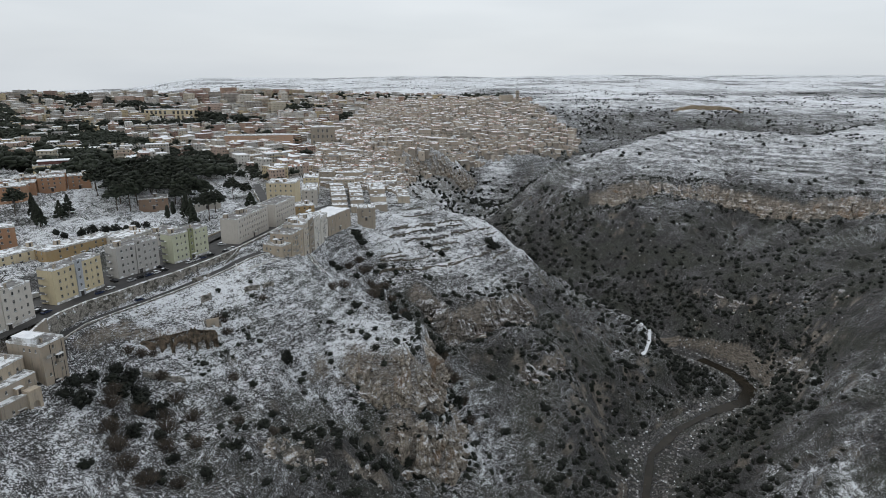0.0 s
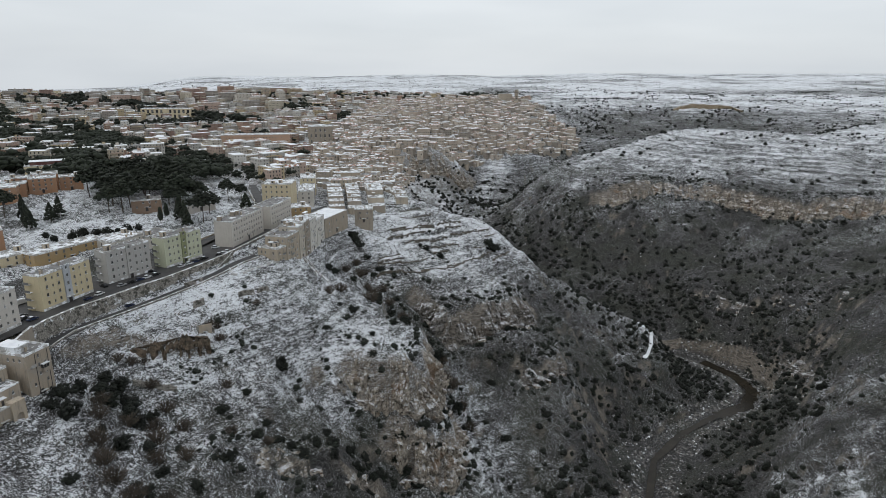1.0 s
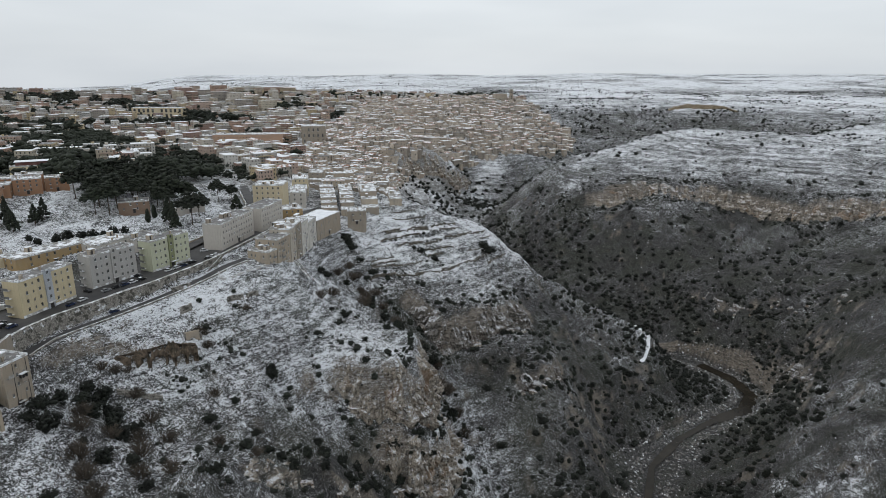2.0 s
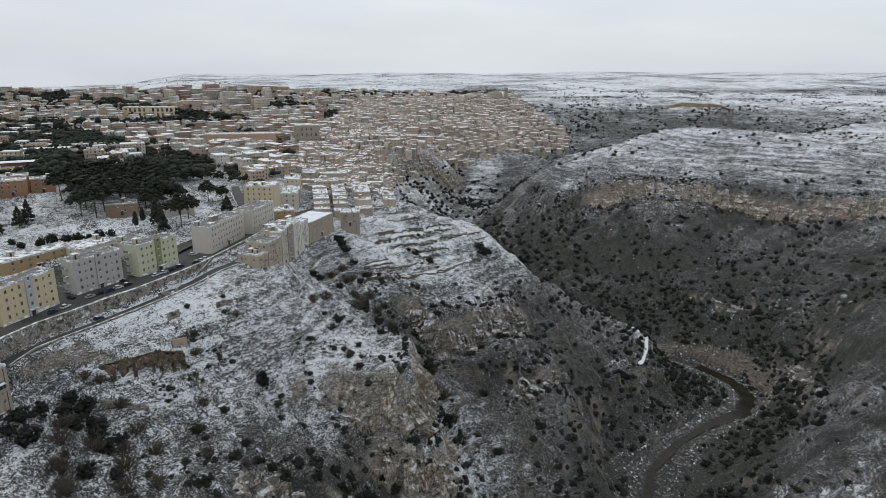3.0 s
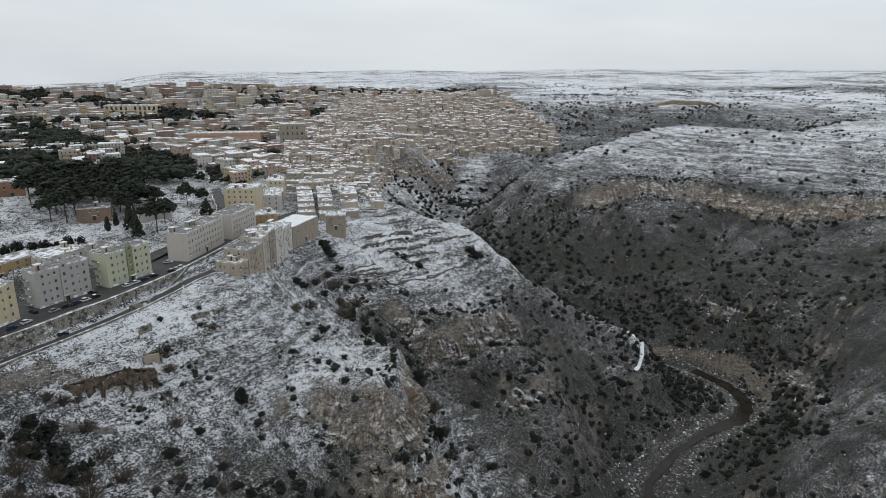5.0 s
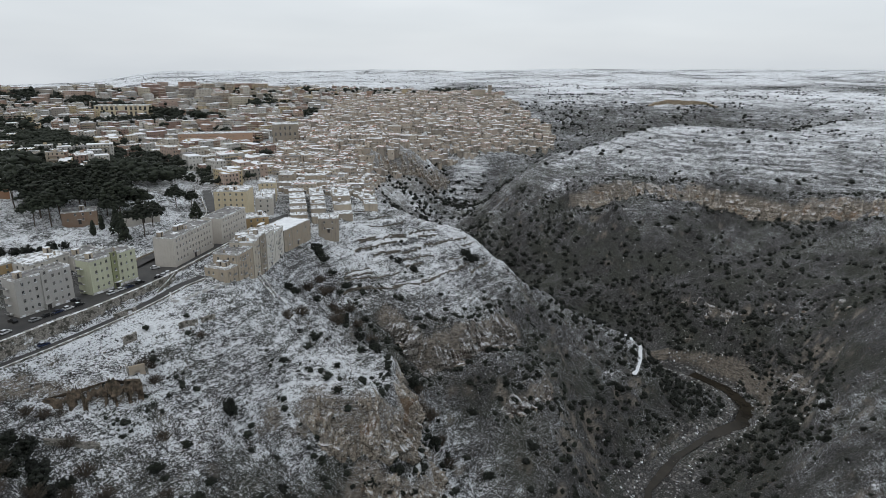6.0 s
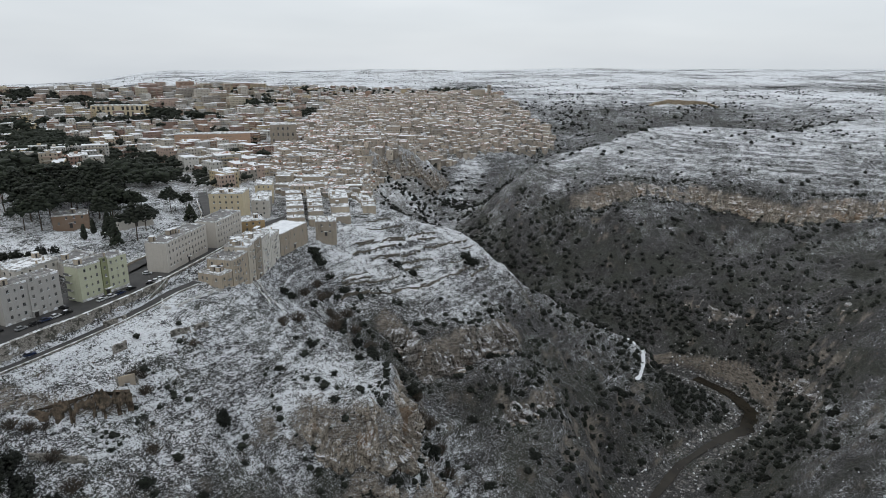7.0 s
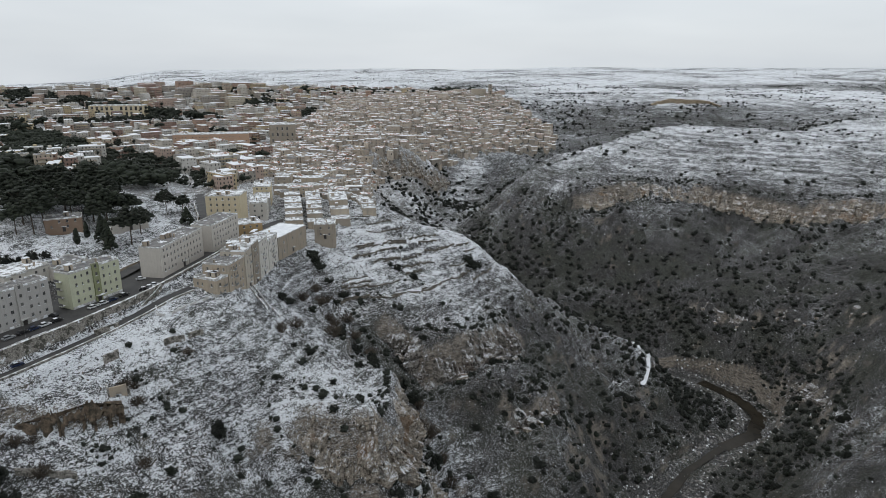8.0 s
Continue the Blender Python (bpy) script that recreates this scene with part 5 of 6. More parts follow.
PAINTS = [("dark blue", car_paint("dark_blue_paint", (0.02, 0.035, 0.09))), ("white", car_paint("white_paint", (0.62, 0.63, 0.64))), ("black", car_paint("black_paint", (0.012, 0.012, 0.014))),
          ("silver grey", car_paint("silver_paint", (0.30, 0.31, 0.32))), ("red", car_paint("red_paint", (0.28, 0.02, 0.02)))]
TYRE = plain("black_rubber", (0.012, 0.012, 0.012), 0.85)


def profile_body(name, outline, half, mats, parent, bevel=0.06, label=""):
    """A body drawn as a side outline of (x, z), given its width and rounded edges."""
    bm = bmesh.new()
    a = [bm.verts.new((x, -half, z)) for x, z in outline]
    b = [bm.verts.new((x, half, z)) for x, z in outline]
    bm.faces.new(a), bm.faces.new(b[::-1])
    for k in range(len(outline)):
        j = (k + 1) % len(outline)
        bm.faces.new((a[j], a[k], b[k], b[j]))
    bmesh.ops.bevel(bm, geom=bm.edges[:], offset=bevel, segments=2, affect="EDGES")
    bmesh.ops.recalc_face_normals(bm, faces=bm.faces)
    return part(name, bm, mats, parent, label)


def parked_car(x, y, turn, colour, snowy, van=False, ground_z=None):
    word, mat = PAINTS[colour]
    z = (lie(x, y) if ground_z is None else ground_z) + 0.09
    kind = "van" if van else "car"
    c = thing(kind, pose(x, y, z, 0, 0, turn), f"{word} parked {kind}" + (" with snow on its roof" if snowy else " on wet asphalt"), kind, "parked cars")
    if van:
        profile_body("body", [(-2.5, 0.35), (2.5, 0.35), (2.55, 1.0), (2.1, 1.25), (1.5, 2.15), (-2.5, 2.25)], 0.97, mat, c, 0.09)
        profile_body("windscreen", [(1.62, 1.3), (2.02, 1.32), (1.58, 1.98), (1.3, 1.98)], 0.90, M["glass"], c, 0.02)
        top, length = 2.25, 2.2
    else:
        profile_body("body", [(-2.05, 0.32), (2.05, 0.32), (2.1, 0.62), (1.95, 0.82), (0.95, 0.95), (-1.6, 0.98), (-2.08, 0.9)], 0.86, mat, c, 0.08)
        profile_body("cabin", [(-1.75, 0.93), (1.0, 0.93), (0.35, 1.42), (-1.25, 1.46)], 0.76, M["glass"], c, 0.06)
        profile_body("roof_panel", [(-1.3, 1.43), (0.42, 1.40), (0.32, 1.50), (-1.2, 1.53)], 0.70, mat, c, 0.03)
        top, length = 1.52, 1.1
    if snowy:
        profile_body("snow_cap", [(-length, top), (length * 0.25, top), (length * 0.2, top + 0.10), (-length * 0.95, top + 0.11)], 0.66, M["snow"], c, 0.03, "thin layer of snow")
    for wx in (-1.3, 1.32):
        for wy in (-0.80, 0.80):
            bm = bmesh.new()
            bmesh.ops.create_cone(bm, cap_ends=True, segments=16, radius1=0.33, radius2=0.33, depth=0.22)
            w = part("wheel", bm, TYRE, c)
            w.matrix_local = pose(wx, wy, 0.33, 90)
            bm = bmesh.new()
            bmesh.ops.create_cone(bm, cap_ends=True, segments=12, radius1=0.2, radius2=0.18, depth=0.24)
            part("rim", bm, M["metal"], w)
    for wy in (-0.6, 0.6):
        bm = bmesh.new()
        box(bm, 1.98 if not van else 2.48, 2.11 if not van else 2.58, wy - 0.2, wy + 0.2, 0.62, 0.78, 0, 0.03)
        part("headlight", bm, M["coping"], c)
    return c


for x, y, turn, colour, snowy in ((-147.5, 263.5, 72, 0, False), (-145.6, 269, 70, 1, True), (-149.0, 279.5, 150, 2, False), (-141.5, 280.5, 62, 3, False), (-139.2, 285, 62, 2, False), (-137.2, 288.7, 62, 0, False), (-135.3, 292.3, 62, 1, True),
                                  (-133.2, 296.3, 62, 2, True), (-163.0, 243.5, 80, 2, False), (-160.5, 241.0, 80, 2, True), (-157.0, 240.5, 70, 0, True), (-155.4, 232.5, 75, 3, True), (-155.9, 225.5, 82, 4, True), (-157.5, 219.5, 82, 2, False),
                                  (-126.4, 310.5, 62, 1, True), (-124.4, 314.6, 62, 1, True), (-122.4, 318.6, 62, 0, False), (-120.2, 324.0, 60, 2, True), (-121.5, 345.0, 20, 1, True), (-114.6, 331.0, 20, 2, True), (-113.4, 334.0, 20, 1, True), (-112.4, 337.0, 20, 1, True), (-137.2, 301.5, 160, 2, False)):
    parked_car(x, y, turn, colour, snowy)
parked_car(-172.0, 258.0, 60, 1, True, True)
parked_car(-135.2, 272.6, 52, 0, True, ground_z=138.4)


def street_lamp(x, y, turn):
    t = thing("street_lamp", pose(x, y, lie(x, y), 0, 0, turn), "grey steel street lamp on the pavement edge", "street lamp", "street lamps")
    bm = bmesh.new()
    bmesh.ops.create_cone(bm, cap_ends=True, segments=8, radius1=0.09, radius2=0.05, depth=8.0, matrix=pose(0, 0, 4.0))
    part("pole", bm, M["metal"], t)
    bm = bmesh.new()
    bmesh.ops.create_cone(bm, cap_ends=True, segments=6, radius1=0.04, radius2=0.03, depth=1.6, matrix=pose(-0.7, 0, 8.05, 0, 80))
    part("arm", bm, M["metal"], t)
    bm = bmesh.new()
    box(bm, -1.9, -1.3, -0.13, 0.13, 8.1, 8.24, 0, 0.04)
    part("lamp_head", bm, M["shutter"], t)


for x, y in ((-146.6, 258), (-135.0, 279.5), (-122.6, 305.5), (-113.8, 327.5), (-105.4, 362), (-98.6, 392)):
    street_lamp(x, y, 10)

# ---- rows of low flat-roofed houses beyond the old street ----
def low_row(p, q, depth, count, heights, group, wall):
    p, q = np.array(p, float), np.array(q, float)
    for k in range(count):
        a, b = p + (q - p) * k / count, p + (q - p) * (k + 0.985) / count
        z = min(lie(*a), lie(*b))
        h = RND.uniform(*heights)
        house_block("old_house", tuple(a), tuple(b), depth, z, z + h, 1 if h < 6.5 else 2, wall, "low tuff house in a row under a flat snowy roof", "house", group, 3.6, "snowroof", (0, 2), 0.25, (0.9, 1.3), RND.choice((0, 1, 2)), 6.0, 0.35)


low_row((-68, 462), (-84, 545), 11, 9, (5.5, 7.5), "snow-roofed terrace houses", "tuff")
low_row((-56, 466), (-70, 548), 10, 8, (5.5, 7.0), "snow-roofed terrace houses", "tuff")
low_row((-40, 476), (-52, 552), 12, 7, (5.0, 8.0), "snow-roofed terrace houses", "tuff")
low_row((-24, 492), (-34, 556), 9, 5, (4.0, 6.0), "snow-roofed terrace houses", "tuff")

# ---- farmhouse, villas and landmarks ----
house_block("farmhouse", (-192, 402), (-176, 409), 11, 151.5, 158.2, 2, P_BRICK, "ruined brick farmhouse with a snowy roof among pines", "farmhouse", "", 3.2, roof="thinroof", clutter=1)
house_block("shed", (-160, 408), (-146, 420), 8, 150, 154, 1, P_BEIGE, "long low shed with snow on its roof", "shed", "", 5.0, clutter=0)
house_block("villa", (-284, 502), (-268, 511), 13, 156, 164.5, 2, P_WHITE, "white cubic villa among pine trees", "villa", "", 3.6)
school = house_block("school", (-318, 500), (-280, 520), 14, 157, 164.5, 2, P_YELLOW, "long yellow building with a dark red upper storey", "building", "", 3.2, clutter=0)
bm = bmesh.new()
box(bm, 4, 36, 2.5, 12, 7.55, 10.6, 0)
box(bm, 3.2, 36.8, 1.7, 12.8, 10.6, 10.9, 1)
part("upper_storey", bm, [P_RED, M["snow"]], school, "dark red set-back storey under a snowy roof")
house_block("school", (-276, 545), (-240, 560), 14, 150, 160, 3, P_RED, "long low building with dark red walls", "building", "", 3.2)
for a, b in (((-298, 418), (-284, 422)), ((-280, 412), (-266, 418)), ((-268, 424), (-254, 432)), ((-296, 440), (-282, 445)), ((-276, 440), (-262, 448)), ((-258, 442), (-246, 449)), ((-232, 312), (-219, 322)), ((-246, 318), (-234, 328)), ((-240, 296), (-226, 304)), ((-262, 330), (-250, 338)), ((-276, 396), (-262, 402))):
    z = lie(*a)
    house_block("villa", a, b, 11, z, z + RND.uniform(8.5, 11), 3, P_ORANGE, "orange plastered terrace villa with a snowy pitched terrace", "villa", "orange villas", 3.4)
house_block("palace", (-195, 975), (-160, 980), 22, lie(-178, 978), lie(-178, 978) + 26, 3, "tuff", "large old tuff convent with tall blind arches", "palace", "", 6.0, win=(2.2, 4.5), clutter=1)
house_block("palace", (-300, 900), (-210, 920), 22, lie(-255, 910), lie(-255, 910) + 17, 3, P_PEACH, "long peach-coloured palace with rows of windows", "palace", "", 4.0, clutter=2)
house_block("palace", (-560, 1240), (-470, 1250), 26, lie(-515, 1245) - 1, lie(-515, 1245) + 18, 2, P_CREAM, "cream building with a tall arcade", "palace", "", 8.0, win=(4.0, 6.5))
house_block("palace", (-1010, 1560), (-910, 1590), 30, lie(-960, 1575) - 4, lie(-960, 1575) + 17, 5, P_CREAM, "large tan institutional building on the hilltop", "palace", "", 5.0)
bell = house_block("bell_tower", (161, 1420), (168, 1420), 7, lie(165, 1424), lie(165, 1424) + 27, 6, "tuff", "square tuff bell tower of the hilltop church", "tower", "", 4.5, win=(1.8, 3.2), clutter=0)
house_block("church", (130, 1432), (157, 1436), 16, lie(140, 1436), lie(140, 1436) + 13, 2, "tuff", "tuff church beside its bell tower", "church", "", 6.0)

# ---- the mass of the town: old quarter and new quarter ----
class Mass:
    """Collects turned blocks into one mesh."""

    def __init__(self):
        self.v, self.f, self.m, self.n = [], [], [], 0

    def block(self, x, y, turn, hx, hy, z0, z1, mat):
        c, s = math.cos(turn), math.sin(turn)
        for z in (z0, z1):
            for u, w in ((-hx, -hy), (hx, -hy), (hx, hy), (-hx, hy)):
                self.v.append((x + u * c - w * s, y + u * s + w * c, z))
        n = self.n
        for f in ((4, 5, 6, 7), (0, 1, 5, 4), (1, 2, 6, 5), (2, 3, 7, 6), (3, 0, 4, 7)):
            self.f.append([n + k for k in f])
            self.m.append(mat)
        self.n += 8

    def gable(self, x, y, turn, hx, hy, z0, z1, mat):
        c, s = math.cos(turn), math.sin(turn)
        n = self.n
        for u, w, z in ((-hx, -hy, z0), (hx, -hy, z0), (hx, hy, z0), (-hx, hy, z0), (-hx, 0, z1), (hx, 0, z1)):
            self.v.append((x + u * c - w * s, y + u * s + w * c, z))
        for f in ((0, 1, 5, 4), (2, 3, 4, 5), (1, 2, 5), (3, 0, 4)):
            self.f.append([n + k for k in f])
            self.m.append(mat)
        self.n += 6

    def mesh(self, name, mats):
        me = bpy.data.meshes.new(name)
        me.from_pydata(self.v, [], self.f)
        for m in mats:
            me.materials.append(m)
        me.polygons.foreach_set("material_index", np.array(self.m, np.int32))
        me.update()
        return me


def far_house(mass, x, y, turn, w, d, z, h, storey, old):
    """A block with a parapet, a snowy roof, recess-dark windows with sills, a roof hut or chimneys."""
    mass.block(x, y, turn, w / 2, d / 2, z - 7, z + h, 0)
    kind = RND.random()
    if kind < (0.2 if old else 0.08):
        mass.gable(x, y, turn, w / 2 + 0.3, d / 2 + 0.3, z + h, z + h + 1.6, 3)
    else:
        mass.block(x, y, turn, w / 2 - 0.35, d / 2 - 0.35, z + h, z + h + 0.14, 1 if kind < 0.5 else 5 if kind < 0.86 else 4)
    c, s = math.cos(turn), math.sin(turn)
    if RND.random() < 0.6:
        u, v = RND.uniform(-0.3, 0.3) * w, RND.uniform(-0.3, 0.3) * d
        e = RND.uniform(0.5, 1.8)
        mass.block(x + u * c - v * s, y + u * s + v * c, turn, e, e, z + h, z + h + RND.uniform(1.2, 2.6), 0)
    if old and RND.random() < 0.55:
        a, e = RND.choice((0, 1, 2, 3)) * math.pi / 2 + turn, RND.uniform(1.6, 3.2)
        g = h * RND.uniform(0.35, 0.75)
        ax, ay = x + (w / 2 + e * 0.8) * math.cos(a), y + (d / 2 + e * 0.8) * math.sin(a)
        mass.block(ax, ay, turn, e, e, z - 7, z + g, 0)
        mass.block(ax, ay, turn, e - 0.25, e - 0.25, z + g, z + g + 0.12, RND.choice((1, 4)))
    floors = max(1, int(h / storey))
    for k in range(4):
        half, other, a = (w / 2, d / 2, turn) if k % 2 == 0 else (d / 2, w / 2, turn + math.pi / 2)
        sign = -1 if k in (0, 1) else 1
        n = max(1, int(half * 2 / (3.4 if old else 3.0)))
        for f in range(floors):
            for i in range(n):
                if RND.random() < (0.3 if old else 0.15):
                    continue
                u = -half + (i + 0.5) * 2 * half / n + RND.uniform(-0.3, 0.3)
                ww, hh = (RND.uniform(0.3, 0.6), RND.uniform(0.45, 0.85)) if old else (RND.uniform(0.35, 0.6), RND.uniform(0.55, 0.85))
                zc = z + f * h / floors + h / floors * 0.5
                if old and f == 0 and RND.random() < 0.4:
                    ww, hh, zc = 0.6, 1.15, z + 1.2
                ca, sa = math.cos(a), math.sin(a)
                px, py = x + u * ca - sign * (other - 0.02) * sa, y + u * sa + sign * (other - 0.02) * ca
                mass.block(px, py, a, ww, 0.07, zc - hh, zc + hh, 2)
        if not old and RND.random() < 0.4:
            for f in range(1, floors):
                ca, sa = math.cos(a), math.sin(a)
                px, py = x - sign * (other + 0.6) * sa, y + sign * (other + 0.6) * ca
                mass.block(px, py, a, half * 0.7, 0.6, z + f * h / floors - 0.1, z + f * h / floors + 0.8, 0)


def inside(x, y, poly):
    hit = False
    for (ax, ay), (bx, by) in zip(poly, poly[1:] + poly[:1]):
        if (ay > y) != (by > y) and x < (bx - ax) * (y - ay) / (by - ay) + ax:
            hit = not hit
    return hit


OLD_TOWN = [(-100, 556), (-34, 560), (-34, 620), (-46, 700), (-46, 780), (-42, 850), (-30, 905), (-4, 940), (24, 985), (52, 1020), (130, 1052), (240, 1150), (262, 1200), (235, 1290), (210, 1430), (150, 1560), (-150, 1560), (-190, 1000), (-150, 720), (-112, 620)]
NEW_TOWN = [(-120, 560), (-150, 720), (-195, 1000), (-160, 1560), (160, 1560), (240, 1700), (100, 1950), (-1300, 1950), (-1250, 1500), (-620, 640), (-420, 470), (-330, 560), (-250, 590), (-210, 560)]
old_mass, new_mass = Mass(), Mass()
rg = random.Random(5)
y = 556.0
count_near = 0
while y < 1560:
    gap = 8.3 + 0.0034 * (y - 550)
    x = -200.0
    while x < 265:
        px, py = x + rg.uniform(-4, 4), y + rg.uniform(-4.5, 4.5)
        x += gap * rg.uniform(0.9, 1.35)
        if not inside(px, py, OLD_TOWN) or rg.random() < 0.07:
            continue
        turn = 0.4 * math.sin(px / 60) + 0.4 * math.sin(py / 75) + rg.uniform(-0.35, 0.35)
        w, d, h = rg.uniform(6.0, 12.5), rg.uniform(6.0, 10.5), rg.choice((3.0, 3.4, 3.8, 4.4, 5.2, 6.2, 8.0))
        if rg.random() < 0.05:
            w, d, h = w * 1.8, d * 1.4, h + 4
        if 115 < px < 175 and 1405 < py < 1465 or -205 < px < -150 and 965 < py < 1005:
            continue
        z = lie(px, py)
        if py < 660 and count_near < 110:
            count_near += 1
            c, s = math.cos(turn), math.sin(turn)
            p = (px - w / 2 * c + d / 2 * s, py - w / 2 * s - d / 2 * c)
            house_block("old_house", p, (p[0] + w * c, p[1] + w * s), d, z, z + h, 1 if h < 6 else 2, "tuff", "small old tuff house with snow on its flat roof", "house", "houses of the old quarter", 3.4, rg.choice(("snowroof", "snowroof", "thinroof", "tile")), (0, 3), 0.3, (0.9, 1.4), rg.choice((0, 0, 1)), 6.0, 0.3)
        else:
            far_house(old_mass, px, py, turn, w, d, z, h, 3.2, True)
    y += gap * 0.95
y = 560.0
while y < 1950:
    gap = 22 + 0.004 * (y - 560)
    x = -1300.0
    while x < 260:
        px, py = x + rg.uniform(-8, 8), y + rg.uniform(-9, 9)
        x += gap * rg.uniform(0.85, 1.3)
        if not inside(px, py, NEW_TOWN):
            continue
        green = NOISE(np.array(px / 170.0), np.array(py / 170.0))
        if green > 0.22 and py < 1500 or rg.random() < 0.06:
            continue
        if -575 < px < -340 and 1225 < py < 1300 or -310 < px < -200 and 885 < py < 950 or -205 < px < -150 and 965 < py < 1010 or -330 < px < -230 and py < 580:
            continue
        turn = 0.35 + 0.45 * math.sin(px / 160 + py / 300) + rg.choice((0, math.pi / 2)) + rg.uniform(-0.15, 0.15)
        w, d = rg.uniform(9, 25), rg.uniform(9, 14)
        h = rg.choice((6.5, 7, 9.5, 10, 12.5, 13) if py > 760 else (7, 10, 13, 13, 16, 16.5))
        if py > 1350 and px < -350 and rg.random() < 0.22:
            w, d, h = rg.uniform(22, 40), 14, rg.uniform(15, 24)
        far_house(new_mass, px, py, turn, w, d, lie(px, py), h, 3.1, False)
    y += gap
tagged(new("old_quarter", old_mass.mesh("old_quarter", [M["sassi_far"], M["snow"], M["glass"], M["tile"], M["thinroof"], M["snowroof"]])), "dense old quarter of tuff houses with snowy roofs", "town", kind="stuff")
tagged(new("new_quarter", new_mass.mesh("new_quarter", [M["modern_far"], M["snow"], M["glass"], M["tile"], M["thinroof"], M["snowroof"]])), "distant apartment quarter in beige and terracotta under snow", "town", kind="stuff")

# ---- trees and shrubs ----
def ico():
    bm = bmesh.new()
    bmesh.ops.create_icosphere(bm, subdivisions=1, radius=1.0)
    v = np.array([x.co[:] for x in bm.verts])
    f = np.array([[w.index for w in x.verts] for x in bm.faces])
    bm.free()
    return v, f


ICO_V, ICO_F = ico()


def clumps(name, centres, sizes, flakes, rg, mats, flat=0.75):
    """A crown of many small jagged clumps with loose sprays round them."""
    vs, fs, n = [], [], 0
    for c, r in zip(centres, sizes):
        v = ICO_V * (1 + 1.2 * (rg.rand(len(ICO_V), 1) - 0.5)) * r
        v[:, 2] *= flat
        vs.append(v + c)
        fs.append(ICO_F + n)
        n += len(ICO_V)
    k = rg.randint(0, len(centres), flakes)
    way = rg.randn(flakes, 3)
    way /= np.linalg.norm(way, axis=1)[:, None]
    mid = np.array(centres)[k] + way * (np.array(sizes)[k] * rg.uniform(0.8, 1.25, flakes))[:, None]
    size = np.array(sizes)[k] * rg.uniform(0.3, 0.75, flakes)
    tri = mid[:, None, :] + rg.randn(flakes, 3, 3) * size[:, None, None] * 0.6
    vs.append(tri.reshape(-1, 3))
    fs.append(n + np.arange(flakes * 3).reshape(-1, 3))
    v, f = np.concatenate(vs), np.concatenate(fs)
    me = bpy.data.meshes.new(name)
    me.vertices.add(len(v))
    me.vertices.foreach_set("co", v.astype(np.float32).ravel())
    me.loops.add(f.size)
    me.loops.foreach_set("vertex_index", f.astype(np.int32).ravel())
    me.polygons.add(len(f))
    me.polygons.foreach_set("loop_start", np.arange(0, f.size, 3, dtype=np.int32))
    for m in mats:
        me.materials.append(m)
    me.update()
    me.validate()
    return me


def limb(bm, a, b, r0, r1, seg=7):
    a, b = Vector(a), Vector(b)
    turn = (b - a).to_track_quat("Z", "Y").to_matrix().to_4x4()
    bmesh.ops.create_cone(bm, cap_ends=True, segments=seg, radius1=r0, radius2=r1, depth=(b - a).length, matrix=Matrix.Translation((a + b) / 2) @ turn)


def stone_pine(seed, tall=13.0, wide=6.0):
    rg = np.random.RandomState(seed)
    t = thing("pine_tree", pose(0, 0, 0), "tall umbrella pine with a dark flat-topped crown", "tree", "pines of the park")
    bm = bmesh.new()
    lean = rg.uniform(-1, 1, 2)
    fork = Vector((lean[0], lean[1], tall * 0.68))
    limb(bm, (0, 0, -1.0), fork * 0.5, 0.38, 0.30)
    limb(bm, fork * 0.49, fork, 0.30, 0.22)
    for k in range(6):
        a = k * 1.05 + rg.uniform(0, 0.6)
        limb(bm, fork * rg.uniform(0.85, 1.0), (fork.x + wide * 0.6 * math.cos(a), fork.y + wide * 0.6 * math.sin(a), tall * 0.88), 0.14, 0.05, 5)
    part("trunk", bm, M["bark"], t)
    n = 170
    a, r = rg.uniform(0, 2 * np.pi, n), np.sqrt(rg.rand(n))
    lop = 1 + 0.25 * np.sin(2 * a + seed) + 0.15 * np.sin(5 * a + 2 * seed)
    x, y = fork.x + wide * lop * r * np.cos(a), fork.y + wide * lop * r * np.sin(a)
    z = tall * 0.60 + (1 - r**2) * tall * 0.40 * rg.uniform(0.0, 1.0, n) + rg.uniform(-0.5, 0.5, n)
    part("crown", clumps("crown", np.c_[x, y, z], rg.uniform(0.8, 1.6, n), 700, rg, [M["pine"]], 0.6), None, t)
    return t


def conifer(seed, tall=9.0, wide=2.6, name="conifer_tree", label="dark pointed conifer standing in snow", group="conifers", power=0.9):
    rg = np.random.RandomState(seed)
    t = thing(name, pose(0, 0, 0), label, "tree", group)
    bm = bmesh.new()
    limb(bm, (0, 0, -0.8), (0, 0, tall * 0.8), 0.25, 0.06)
    part("trunk", bm, M["bark"], t)
    n = 150
    u, a = rg.rand(n) ** 0.8, rg.uniform(0, 2 * np.pi, n)
    r = wide * (1 - u) ** power * rg.uniform(0.55, 1.0, n)
    part("crown", clumps("crown", np.c_[r * np.cos(a), r * np.sin(a), tall * (0.12 + 0.86 * u)], rg.uniform(0.45, 0.95, n) * (1.15 - 0.55 * u), 500, rg, [M["pine"]], 0.9), None, t)
    return t


